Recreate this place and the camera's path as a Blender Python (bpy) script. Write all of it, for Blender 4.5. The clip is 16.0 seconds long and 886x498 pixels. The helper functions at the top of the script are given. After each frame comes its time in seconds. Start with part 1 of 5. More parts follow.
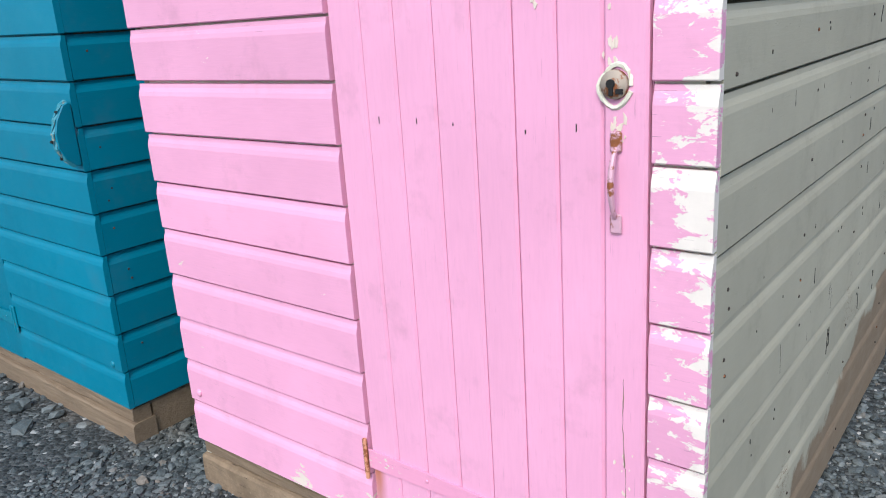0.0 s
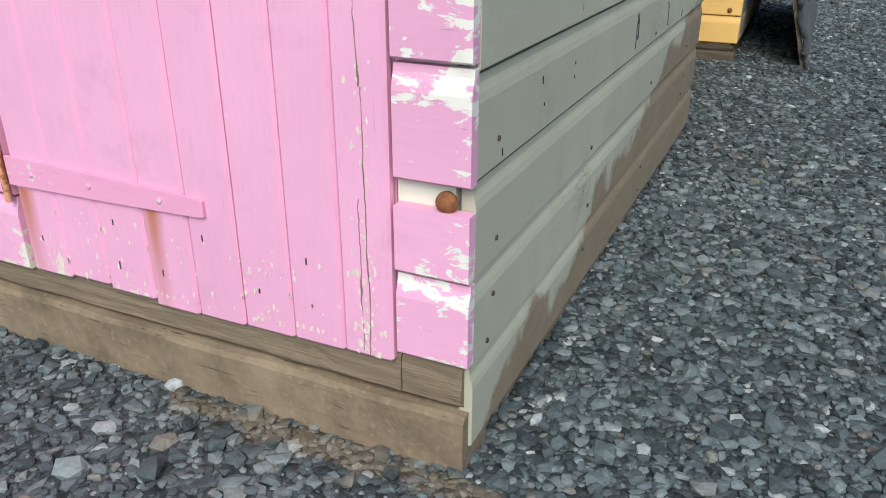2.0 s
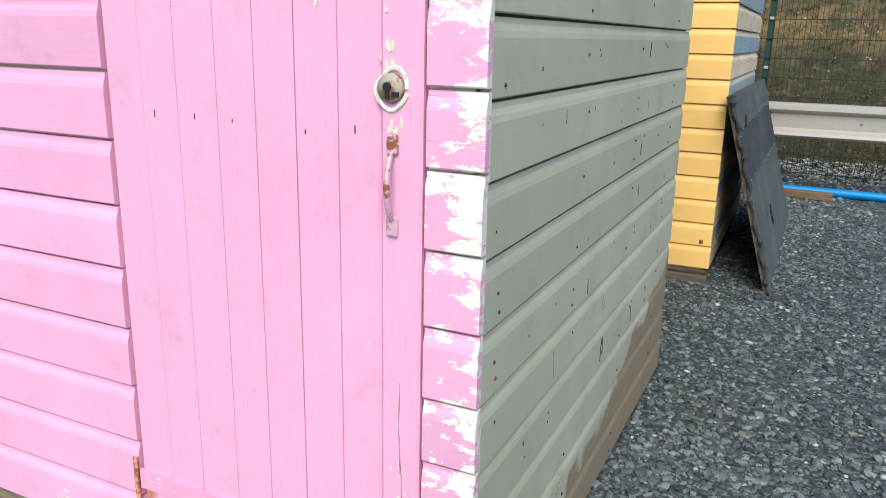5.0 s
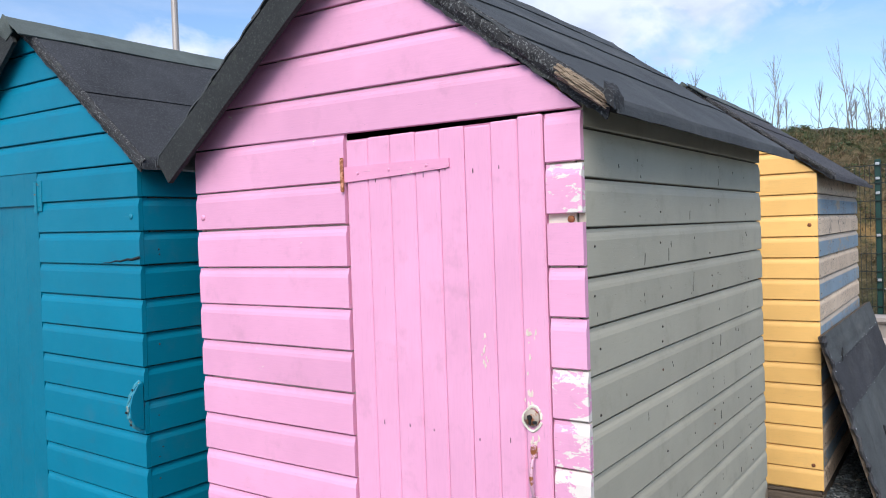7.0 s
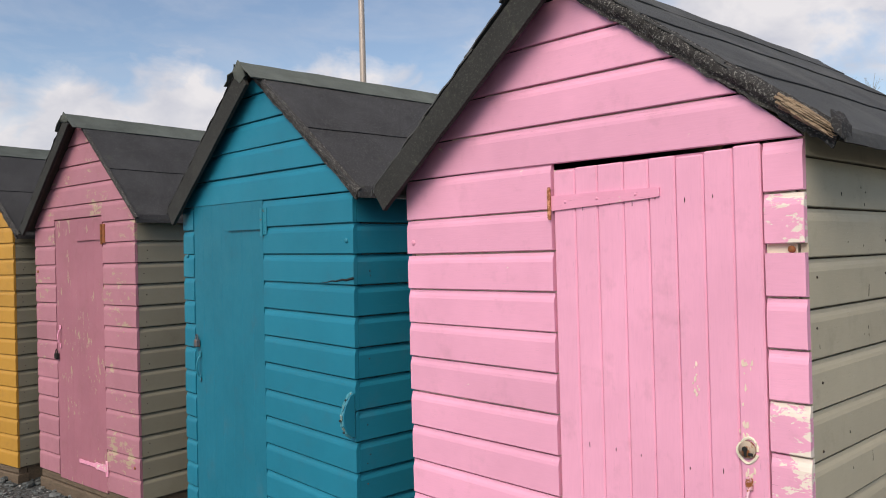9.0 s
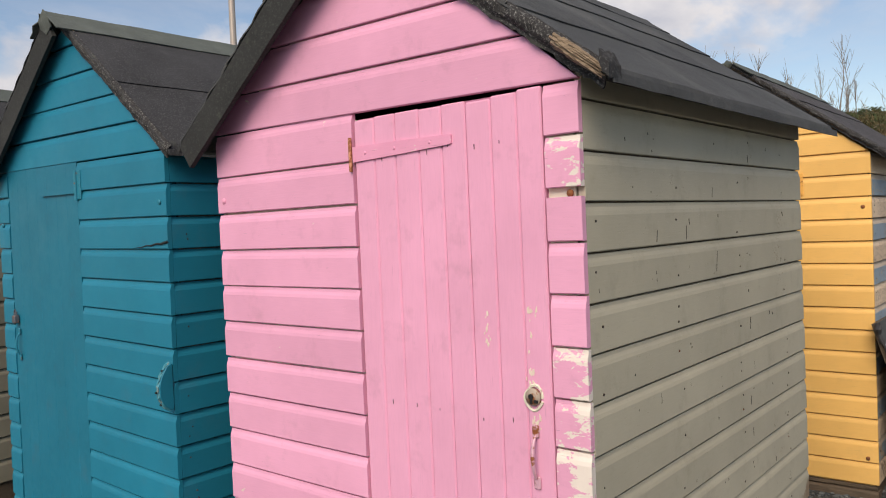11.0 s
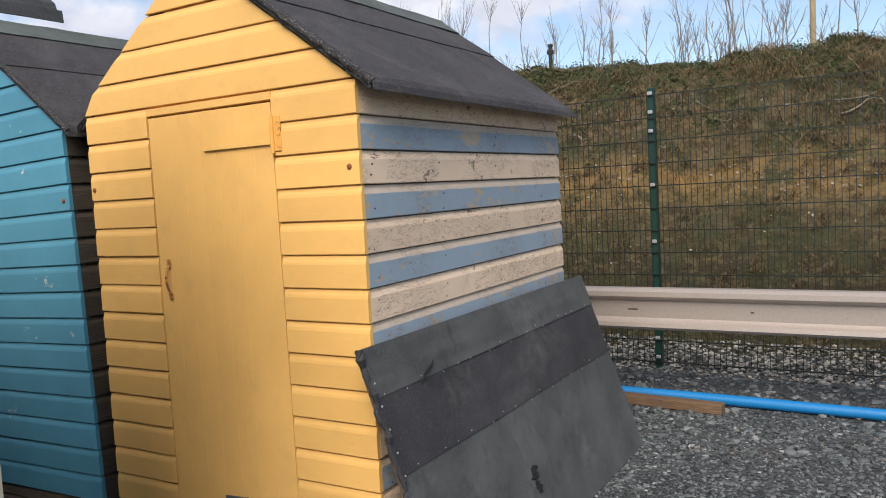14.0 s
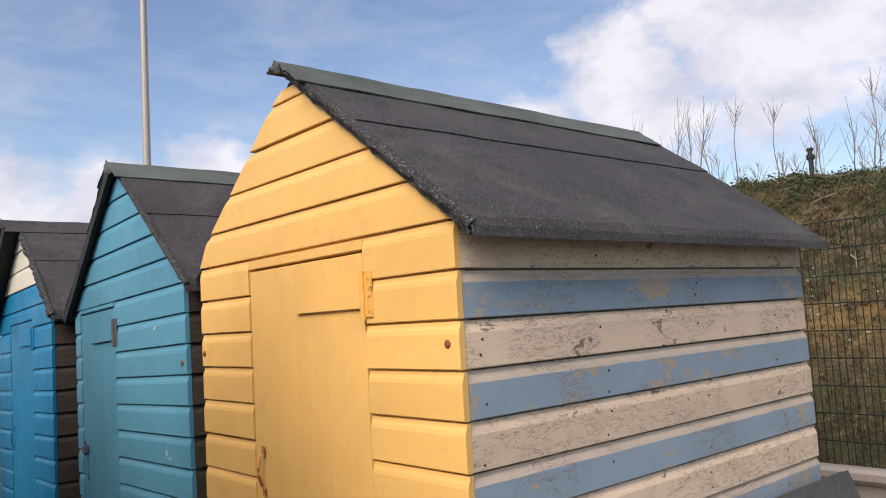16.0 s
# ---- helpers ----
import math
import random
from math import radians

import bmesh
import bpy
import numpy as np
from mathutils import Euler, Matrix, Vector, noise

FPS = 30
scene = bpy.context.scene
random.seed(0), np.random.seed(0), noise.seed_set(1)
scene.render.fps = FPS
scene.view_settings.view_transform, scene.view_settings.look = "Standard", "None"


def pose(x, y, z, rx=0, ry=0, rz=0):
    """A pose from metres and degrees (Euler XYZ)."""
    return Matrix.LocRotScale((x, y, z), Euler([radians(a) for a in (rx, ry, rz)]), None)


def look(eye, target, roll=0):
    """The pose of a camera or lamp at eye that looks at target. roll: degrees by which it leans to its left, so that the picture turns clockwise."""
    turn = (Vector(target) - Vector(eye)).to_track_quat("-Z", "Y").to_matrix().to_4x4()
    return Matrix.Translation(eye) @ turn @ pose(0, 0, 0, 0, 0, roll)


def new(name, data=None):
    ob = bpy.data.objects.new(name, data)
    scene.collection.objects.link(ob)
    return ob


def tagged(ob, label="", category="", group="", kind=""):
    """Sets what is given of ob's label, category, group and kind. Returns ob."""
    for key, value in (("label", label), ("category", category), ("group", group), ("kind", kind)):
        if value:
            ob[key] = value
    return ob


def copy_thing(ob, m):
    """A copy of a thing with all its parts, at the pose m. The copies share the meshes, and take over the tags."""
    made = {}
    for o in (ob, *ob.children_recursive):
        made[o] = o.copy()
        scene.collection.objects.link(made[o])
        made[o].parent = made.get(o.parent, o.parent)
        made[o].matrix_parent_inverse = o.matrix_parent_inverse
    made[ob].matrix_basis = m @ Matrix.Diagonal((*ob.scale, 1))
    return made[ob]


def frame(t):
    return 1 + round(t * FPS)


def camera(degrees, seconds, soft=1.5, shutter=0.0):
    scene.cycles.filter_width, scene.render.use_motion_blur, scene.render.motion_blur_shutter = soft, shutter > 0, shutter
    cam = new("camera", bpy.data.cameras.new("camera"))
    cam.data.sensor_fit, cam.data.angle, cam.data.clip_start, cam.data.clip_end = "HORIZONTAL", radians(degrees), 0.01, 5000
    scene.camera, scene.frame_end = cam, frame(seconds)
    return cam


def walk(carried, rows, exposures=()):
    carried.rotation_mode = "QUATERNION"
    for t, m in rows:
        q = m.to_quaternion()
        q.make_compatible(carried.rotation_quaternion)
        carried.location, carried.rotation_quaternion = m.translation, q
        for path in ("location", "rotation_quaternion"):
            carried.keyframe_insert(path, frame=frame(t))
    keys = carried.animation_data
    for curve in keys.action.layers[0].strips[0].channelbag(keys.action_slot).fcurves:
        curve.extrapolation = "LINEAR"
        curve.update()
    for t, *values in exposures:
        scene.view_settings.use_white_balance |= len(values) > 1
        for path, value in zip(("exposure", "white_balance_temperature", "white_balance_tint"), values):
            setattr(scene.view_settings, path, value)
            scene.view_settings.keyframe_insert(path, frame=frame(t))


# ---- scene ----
cam = camera(59.6, 16.0, 1.05)
PATH = [
    (0, (0.446, -1.288, 1.51), (-0.764, 0.196, 0.934), -3.8),
    (0.5, (0.44, -1.068, 1.29), (-0.589, 0.507, 0.611), -5.5),
    (1, (0.418, -0.94, 1.049), (-0.462, 0.685, 0.282), -4.4),
    (1.5, (0.375, -0.874, 0.884), (-0.421, 0.792, 0.116), -2.4),
    (2, (0.367, -0.876, 0.833), (-0.397, 0.772, -0.004), 0.2),
    (2.5, (0.354, -0.888, 0.812), (-0.383, 0.729, -0.104), 1.1),
    (3, (0.353, -0.901, 0.808), (-0.368, 0.69, -0.165), 1.4),
    (3.5, (0.352, -0.897, 0.836), (-0.372, 0.715, -0.101), 1.0),
    (4, (0.365, -0.91, 0.989), (-0.398, 0.769, 0.219), 1.2),
    (4.5, (0.407, -1.023, 1.211), (-0.359, 0.718, 0.591), 1.9),
    (4.7, (0.443, -1.102, 1.315), (-0.34, 0.645, 0.733), 1.9),
    (6.8, (0.943, -1.992, 1.95), (-0.218, -0.366, 1.851), -3.3),
    (7, (0.952, -2.043, 1.947), (-0.203, -0.411, 1.9), -2.0),
    (7.5, (0.987, -2.133, 1.99), (-0.28, -0.586, 1.979), -2.2),
    (8, (0.994, -2.19, 2.002), (-0.378, -0.735, 1.997), -2.6),
    (8.2, (0.98, -2.202, 2.024), (-0.433, -0.786, 2.021), -2.9),
    (10.3, (0.887, -2.226, 1.889), (-0.619, -0.91, 1.919), -0.5),
    (10.5, (0.919, -2.187, 1.907), (-0.478, -0.756, 1.903), -1.8),
    (11, (1.091, -1.904, 1.888), (-0.197, -0.374, 1.831), -2.5),
    (11.5, (1.281, -1.53, 1.853), (0.026, 0.023, 1.742), -3.9),
    (12, (1.413, -0.991, 1.832), (0.45, 0.748, 1.611), -0.0),
    (12.5, (1.637, -0.422, 1.753), (0.748, 1.364, 1.605), -2.6),
    (13, (1.78, 0.136, 1.741), (0.991, 1.961, 1.521), -1.5),
    (13.5, (1.815, 0.62, 1.752), (0.971, 2.417, 1.514), -1.2),
    (14, (1.922, 1.101, 1.787), (0.887, 2.805, 1.633), -3.2),
    (14.5, (1.802, 1.412, 1.82), (0.624, 3.028, 1.762), -2.3),
    (15, (1.645, 1.691, 1.912), (0.416, 3.269, 1.925), -4.8),
    (15.5, (1.607, 2.036, 1.955), (0.185, 3.437, 2.089), -5.7),
    (16, (1.657, 2.187, 1.973), (0.141, 3.479, 2.152), -3.4),
]
# exposure and white balance drift as the clip's camera adapts
EXPOSURE = [(0, 0.66, 5950, 8), (0.5, 0.6, 6050, 5), (1.5, 0.57, 6000, 1), (3.0, 0.68, 5950, -2), (3.5, 0.8, 5950, -3), (4.2, 0.75, 5950, -2), (4.7, 0.77, 5950, -1), (7, 0.66, 5950, 11), (7.5, 0.54, 6350, 11), (8, 0.46, 6900, 12), (10.5, 0.32, 7350, 14),
            (11.5, 0.26, 7600, 13), (12, 0.13, 7950, 11), (12.5, 0.3, 7900, 12), (13, 0.41, 7600, 12), (13.5, 0.45, 7150, 13), (14.5, 0.64, 6450, 13), (15, 0.62, 6350, 15), (15.5, 0.6, 6500, 16), (16, 0.55, 6950, 16)]
walk(cam, [(t, look(e, g, r)) for t, e, g, r in PATH], EXPOSURE)

# ---- sky and sun ----
SUN_FROM = Vector((0.27, -0.71, 0.72)).normalized()
world = bpy.data.worlds.new("sky")
world.use_nodes = True
scene.world = world
wt = world.node_tree
wt.nodes.clear()
w_out = wt.nodes.new("ShaderNodeOutputWorld")
w_bg = wt.nodes.new("ShaderNodeBackground")
w_sky = wt.nodes.new("ShaderNodeTexSky")
w_sky.sky_type = "NISHITA"
w_sky.sun_disc = False
w_sky.sun_elevation = math.asin(SUN_FROM.z)
w_sky.sun_rotation = math.atan2(SUN_FROM.x, SUN_FROM.y)
w_sky.dust_density = 0.4
w_sky.ozone_density = 2.6
w_co = wt.nodes.new("ShaderNodeTexCoord").outputs["Generated"]


def sky_node(kind, op="", **sockets):
    """A node of the sky; sockets are given as i0=value or link."""
    nd = wt.nodes.new(kind)
    if op:
        nd.operation = op
    for key, v in sockets.items():
        i = int(key[1:])
        if hasattr(v, "is_linked"):
            wt.links.new(v, nd.inputs[i])
        else:
            nd.inputs[i].default_value = v
    return nd


def sky_noise(scale, detail, rough, warp=0.0, lift=1.6):
    m = sky_node("ShaderNodeMapping", i0=w_co, i1=(1.35, 0.6, 0.55), i3=(1.0, 1.0, lift))
    nd = sky_node("ShaderNodeTexNoise", i0=m.outputs[0])
    nd.inputs["Scale"].default_value, nd.inputs["Detail"].default_value = scale, detail
    nd.inputs["Roughness"].default_value, nd.inputs["Distortion"].default_value = rough, warp
    return nd.outputs["Fac"]


# cumulus heads above the huts and the bank: compass bearing, height and spread in degrees
HEADS = ((-80, 7.5, 6.0), (-72, 7, 6.5), (-66.5, 9.5, 5.3), (-62, 9, 4.6), (-55, 9.8, 5.2), (-50, 8, 5.5), (-41, 12, 5.0), (-35, 15, 7.5), (-26, 19, 10.5), (-16, 19, 8.0))
puff = None
for az, el, spread in HEADS:
    az, el = radians(az), radians(el)
    d = sky_node("ShaderNodeVectorMath", "DISTANCE", i0=w_co, i1=(math.sin(az) * math.cos(el), math.cos(az) * math.cos(el), math.sin(el))).outputs["Value"]
    f = sky_node("ShaderNodeMath", "MULTIPLY_ADD", i0=d, i1=-1.0 / radians(spread), i2=1.0).outputs[0]
    puff = f if puff is None else sky_node("ShaderNodeMath", "MAXIMUM", i0=puff, i1=f).outputs[0]
billow = sky_node("ShaderNodeMath", "MULTIPLY_ADD", i0=sky_noise(13, 8, 0.55, 0.3), i1=1.5, i2=-0.76).outputs[0]
puff = sky_node("ShaderNodeMath", "ADD", i0=puff, i1=billow).outputs[0]
puff = sky_node("ShaderNodeMapRange", i0=puff, i1=-0.02, i2=0.42, i4=0.88).outputs[0]
# broken cloud over the rest of the sky
w_ramp = sky_node("ShaderNodeMapRange", i0=sky_noise(2.9, 9, 0.52, 0.15), i1=0.525, i2=0.64).outputs[0]
north = sky_node("ShaderNodeMapRange", i0=sky_node("ShaderNodeSeparateXYZ", i0=w_co).outputs[1], i1=0.0, i2=0.2, i3=1.0, i4=0.0).outputs[0]
rest = sky_node("ShaderNodeMath", "MULTIPLY", i0=w_ramp, i1=north).outputs[0]
cover = sky_node("ShaderNodeMath", "MAXIMUM", i0=puff, i1=rest).outputs[0]
veil = sky_node("ShaderNodeMapRange", i0=sky_noise(6, 5, 0.6, 0.4, 3.0), i1=0.42, i2=0.8, i3=0.0, i4=0.3).outputs[0]
cover = sky_node("ShaderNodeMath", "MAXIMUM", i0=cover, i1=veil).outputs[0]
tone = wt.nodes.new("ShaderNodeMix")
tone.data_type = "RGBA"
tone.inputs[6].default_value, tone.inputs[7].default_value = (4.1, 4.4, 5.2, 1), (5.9, 6.05, 6.5, 1)
wt.links.new(sky_node("ShaderNodeMapRange", i0=sky_noise(9, 6, 0.55, 0.2), i1=0.36, i2=0.6).outputs[0], tone.inputs[0])
w_mix = wt.nodes.new("ShaderNodeMix")
w_mix.data_type = "RGBA"
wt.links.new(cover, w_mix.inputs[0])
wt.links.new(w_sky.outputs["Color"], w_mix.inputs[6])
wt.links.new(tone.outputs[2], w_mix.inputs[7])
wt.links.new(w_mix.outputs[2], w_bg.inputs["Color"])
w_bg.inputs["Strength"].default_value = 0.108
wt.links.new(w_bg.outputs["Background"], w_out.inputs["Surface"])

sun = new("sun", bpy.data.lights.new("sun", "SUN"))
sun.data.energy = 2.8
sun.data.angle = radians(42)
sun.data.color = (1.0, 0.94, 0.85)
sun.matrix_world = look(SUN_FROM * 30, (0, 0, 0))


# ---- materials ----
class Net:
    """A small wrapper that builds a node material."""

    def __init__(self, name):
        self.mat = bpy.data.materials.new(name)
        self.mat.use_nodes = True
        self.nt = self.mat.node_tree
        self.bsdf = self.nt.nodes["Principled BSDF"]
        self.pos = self.node("ShaderNodeNewGeometry").outputs["Position"]
        self.rand = self.node("ShaderNodeObjectInfo").outputs["Random"]

    def node(self, kind):
        return self.nt.nodes.new(kind)

    def put(self, value, socket):
        if hasattr(value, "is_linked"):
            self.nt.links.new(value, socket)
        else:
            socket.default_value = value

    def scaled(self, sx, sy, sz, source=None):
        m = self.node("ShaderNodeMapping")
        m.inputs["Scale"].default_value = (sx, sy, sz)
        self.put(source or self.pos, m.inputs["Vector"])
        return m.outputs["Vector"]

    def noise(self, scale, detail=4, vec=None, rough=0.55, distort=0.0):
        n = self.node("ShaderNodeTexNoise")
        n.inputs["Scale"].default_value, n.inputs["Detail"].default_value = scale, detail
        n.inputs["Roughness"].default_value, n.inputs["Distortion"].default_value = rough, distort
        self.put(vec or self.pos, n.inputs["Vector"])
        return n.outputs["Fac"]

    def voronoi(self, scale, feature="F1", out="Distance", vec=None):
        n = self.node("ShaderNodeTexVoronoi")
        n.feature = feature
        n.inputs["Scale"].default_value = scale
        self.put(vec or self.pos, n.inputs["Vector"])
        return n.outputs[out]

    def step(self, value, lo, hi, a=0.0, b=1.0):
        n = self.node("ShaderNodeMapRange")
        for key, v in (("Value", value), ("From Min", lo), ("From Max", hi), ("To Min", a), ("To Max", b)):
            self.put(v, n.inputs[key])
        return n.outputs["Result"]

    def math(self, op, a, b=0.0):
        n = self.node("ShaderNodeMath")
        n.operation = op
        self.put(a, n.inputs[0])
        self.put(b, n.inputs[1])
        return n.outputs[0]

    def mix(self, fac, a, b, blend="MIX"):
        n = self.node("ShaderNodeMix")
        n.data_type, n.blend_type = "RGBA", blend
        for v, i in ((fac, 0), (a, 6), (b, 7)):
            if isinstance(v, tuple) and len(v) == 3:
                v = (*v, 1)
            self.put(v, n.inputs[i])
        return n.outputs[2]

    def axis(self, i):
        n = self.node("ShaderNodeSeparateXYZ")
        self.put(self.pos, n.inputs[0])
        return n.outputs[i]

    def done(self, color, rough=0.6, metal=0.0, height=None, bump=0.3, dist=0.004):
        if isinstance(color, tuple):
            color = (*color, 1) if len(color) == 3 else color
        self.put(color, self.bsdf.inputs["Base Color"])
        self.put(rough, self.bsdf.inputs["Roughness"])
        self.put(metal, self.bsdf.inputs["Metallic"])
        if height is not None:
            b = self.node("ShaderNodeBump")
            b.inputs["Strength"].default_value, b.inputs["Distance"].default_value = bump, dist
            self.put(height, b.inputs["Height"])
            self.nt.links.new(b.outputs["Normal"], self.bsdf.inputs["Normal"])
        return self.mat


def shade(c, k):
    return tuple(min(1.0, v * k) for v in c)


def painted_wood(name, base, under, wear=0.3, along="x", rough=0.5, dirt=0.25, foot=False, low_rot=None, streaks=(), craze=0.0, cove=None, fine=17, corner=0.0, crest=0.0):
    """Gloss paint on boards: slight tone change per board, brush grain, flakes that show the coat underneath, grime."""
    n = Net(name)
    stretch = {"x": (2.2, 12, 26), "y": (12, 2.2, 26), "z": (26, 26, 2.2)}[along]
    grain = n.noise(7, 5, n.scaled(*stretch), 0.6)
    blotch = n.noise(2.3, 3)
    tone = n.step(n.rand, 0, 1, *((0.985, 1.015) if along == "z" else (0.94, 1.04)))
    col = n.mix(n.step(blotch, 0.35, 0.7), shade(base, 0.93), shade(base, 1.05))
    col = n.mix(n.step(grain, 0.4, 0.75, 0, 0.16), col, shade(base, 0.72))
    comb = n.node("ShaderNodeCombineColor")
    for k in range(3):
        n.put(tone, comb.inputs[k])
    col = n.mix(1.0, col, comb.outputs[0], "MULTIPLY")
    flake = n.math("ADD", n.math("MULTIPLY", n.noise(fine, 9, n.scaled(*{"x": (0.7, 1, 1.4), "y": (1, 0.7, 1.4), "z": (1.5, 1.5, 0.55)}[along]), 0.68, 0.4), 0.62),
                   n.math("MULTIPLY", n.noise(3.1, 2), 0.38))
    cut = 0.72 - 0.25 * wear
    if foot:
        flake = n.math("ADD", flake, n.step(n.axis(2), 0.32, 0.17, 0, 0.115))
    if corner:
        flake = n.math("ADD", flake, n.step(n.axis(0), -0.075, -0.005, 0, corner))
    if crest:
        own = n.node("ShaderNodeSeparateXYZ")
        n.put(n.node("ShaderNodeTexCoord").outputs["Object"], own.inputs[0])
        flake = n.math("ADD", flake, n.math("ADD", n.step(own.outputs[2], 0.098, 0.122, 0, crest), n.step(own.outputs[2], 0.022, 0.008, 0, crest * 0.6)))
    peel = n.step(flake, cut, cut + 0.012)
    col = n.mix(peel, col, n.mix(n.noise(30, 3), shade(under, 0.85), under))
    grime = n.noise(5.5, 6, None, 0.7)
    col = n.mix(n.step(grime, 0.55, 0.8, 0, dirt), col, (0.16, 0.12, 0.09))
    crack = n.noise(9, 3, n.scaled(*{"x": (1.3, 10, 55), "y": (10, 1.3, 55), "z": (55, 55, 1.3)}[along]), 0.5)
    line = n.step(crack, 0.70, 0.715)
    col = n.mix(n.math("MULTIPLY", line, 0.5 * min(1, wear + 0.25)), col, (0.09, 0.06, 0.045))
    height = n.math("SUBTRACT", n.math("MULTIPLY", grain, 0.35), n.math("MULTIPLY", peel, 0.55))
    height = n.math("SUBTRACT", height, n.math("MULTIPLY", line, 0.8))
    if cove:
        loc = n.node("ShaderNodeTexCoord").outputs["Object"]
        sep = n.node("ShaderNodeSeparateXYZ")
        n.put(loc, sep.inputs[0])
        top = n.step(n.math("ADD", sep.outputs[2], n.math("MULTIPLY", n.noise(9, 4), 0.012)), 0.113, 0.116)
        col = n.mix(top, col, n.mix(n.noise(22, 5), shade(cove, 0.7), cove))
    if craze:
        lines = n.noise(8, 6, n.scaled(*{"x": (1.6, 4, 7), "y": (4, 1.6, 7), "z": (7, 7, 1.6)}[along]), 0.62, 0.8)
        thin = n.step(n.math("ABSOLUTE", n.math("SUBTRACT", lines, 0.5)), 0.017, 0.006)
        where = n.step(n.noise(2.6, 4), 0.53 - 0.1 * craze, 0.58 - 0.1 * craze)
        thin = n.math("MULTIPLY", thin, where)
        col = n.mix(n.math("MULTIPLY", thin, 0.8), col, (0.24, 0.165, 0.11))
        height = n.math("SUBTRACT", height, thin)
    r = n.step(grime, 0.3, 0.7, rough - 0.06, rough + 0.16)
    for sx, za, zb, half in streaks:
        off = n.math("ABSOLUTE", n.math("SUBTRACT", n.math("ADD", n.axis(0), n.math("MULTIPLY", n.noise(14, 2), 0.012)), sx + 0.006))
        mask = n.math("MULTIPLY", n.step(off, half, half * 0.15), n.math("MULTIPLY", n.step(n.axis(2), zb + 0.004, zb), n.step(n.axis(2), za, zb, 0.25, 1.0)))
        col = n.mix(n.math("MULTIPLY", mask, 0.85), col, (0.42, 0.13, 0.03))
    n.bsdf.inputs["Specular IOR Level"].default_value = 0.3
    if low_rot:
        edge = n.math("ADD", n.math("MULTIPLY", n.axis(1), low_rot), n.math("MULTIPLY", n.noise(5, 5), 0.34))
        rot = n.step(n.math("SUBTRACT", edge, n.axis(2)), 0.13, 0.155)
        bare = n.mix(n.noise(8, 5, n.scaled(6, 1.2, 6)), (0.20, 0.135, 0.085), (0.33, 0.25, 0.17))
        col = n.mix(rot, col, bare)
        height = n.math("SUBTRACT", height, n.math("MULTIPLY", rot, 0.9))
    return n.done(col, r, 0, height, 0.35, 0.003)


def raw_wood(name, dark, light, along="x", rough=0.85):
    n = Net(name)
    stretch = {"x": (1.2, 14, 22), "y": (14, 1.2, 22), "z": (22, 22, 1.2)}[along]
    g = n.noise(5, 7, n.scaled(*stretch), 0.65, 0.6)
    col = n.mix(n.step(g, 0.3, 0.7), dark, light)
    col = n.mix(n.step(n.noise(2.2, 5), 0.45, 0.75, 0, 0.6), col, shade(dark, 0.8))
    col = n.mix(n.step(n.noise(40, 3), 0.6, 0.8, 0, 0.35), col, shade(light, 1.15))
    return n.done(col, rough, 0, g, 0.7, 0.007)


def mud_wood(name, dark, light):
    """Old timber caked with dried sandy mud, with checks along the grain."""
    n = Net(name)
    g = n.noise(6, 7, n.scaled(1.5, 10, 18), 0.7, 0.5)
    m = n.noise(7, 8, None, 0.72)
    col = n.mix(n.step(m, 0.32, 0.66), dark, light)
    col = n.mix(n.step(g, 0.58, 0.72, 0, 0.55), col, shade(dark, 0.55))
    col = n.mix(n.step(n.noise(75, 4), 0.58, 0.72, 0, 0.45), col, shade(light, 1.3))
    check = n.step(n.noise(7, 4, n.scaled(1.6, 10, 60), 0.5), 0.69, 0.71)
    col = n.mix(n.math("MULTIPLY", check, 0.8), col, (0.035, 0.025, 0.018))
    h = n.math("SUBTRACT", n.math("ADD", n.math("MULTIPLY", m, 0.8), n.math("MULTIPLY", n.noise(110, 3), 0.25)), check)
    return n.done(col, 0.92, 0, h, 0.8, 0.006)


def felt(name, base, speck, dust=0.0):
    """Mineral roofing felt: fine grit, pale worn patches and a few streaks."""
    n = Net(name)
    grit = n.noise(125, 4, None, 0.85)
    patch = n.noise(3.0, 6, None, 0.65)
    col = n.mix(n.step(patch, 0.35, 0.75), shade(base, 0.75), shade(base, 1.5))
    col = n.mix(n.step(grit, 0.54, 0.64, 0, 1.0), col, speck)
    col = n.mix(n.step(n.noise(14, 5), 0.62, 0.75, 0, 0.3), col, (0.10, 0.11, 0.08))
    if dust:
        film = n.math("MULTIPLY", n.step(n.noise(1.9, 7, None, 0.68, 0.6), 0.5, 0.72), n.step(n.noise(26, 5), 0.3, 0.6, 0.4, 1.0))
        col = n.mix(n.math("MULTIPLY", film, dust), col, (0.20, 0.195, 0.18))
        dark = n.step(n.noise(4.5, 6, n.scaled(1.0, 1.6, 0.7), 0.7), 0.56, 0.68)
        col = n.mix(n.math("MULTIPLY", dark, dust * 0.9), col, shade(base, 0.45))
    return n.done(col, 0.92, 0, n.math("ADD", n.math("MULTIPLY", grit, 0.5), patch), 0.6, 0.005)


def metal(name, base, rough=0.5, rust=0.0, metallic=0.85):
    n = Net(name)
    f = n.noise(60, 5)
    col = n.mix(f, shade(base, 0.8), shade(base, 1.15))
    m = metallic
    if rust:
        r = n.step(n.noise(38, 6, None, 0.7), 0.62 - 0.3 * rust, 0.68 - 0.3 * rust)
        col = n.mix(r, col, n.mix(n.noise(90, 3), (0.16, 0.045, 0.015), (0.34, 0.12, 0.035)))
        m = n.step(r, 0, 1, metallic, 0.0)
    return n.done(col, rough, m, f, 0.2, 0.002)


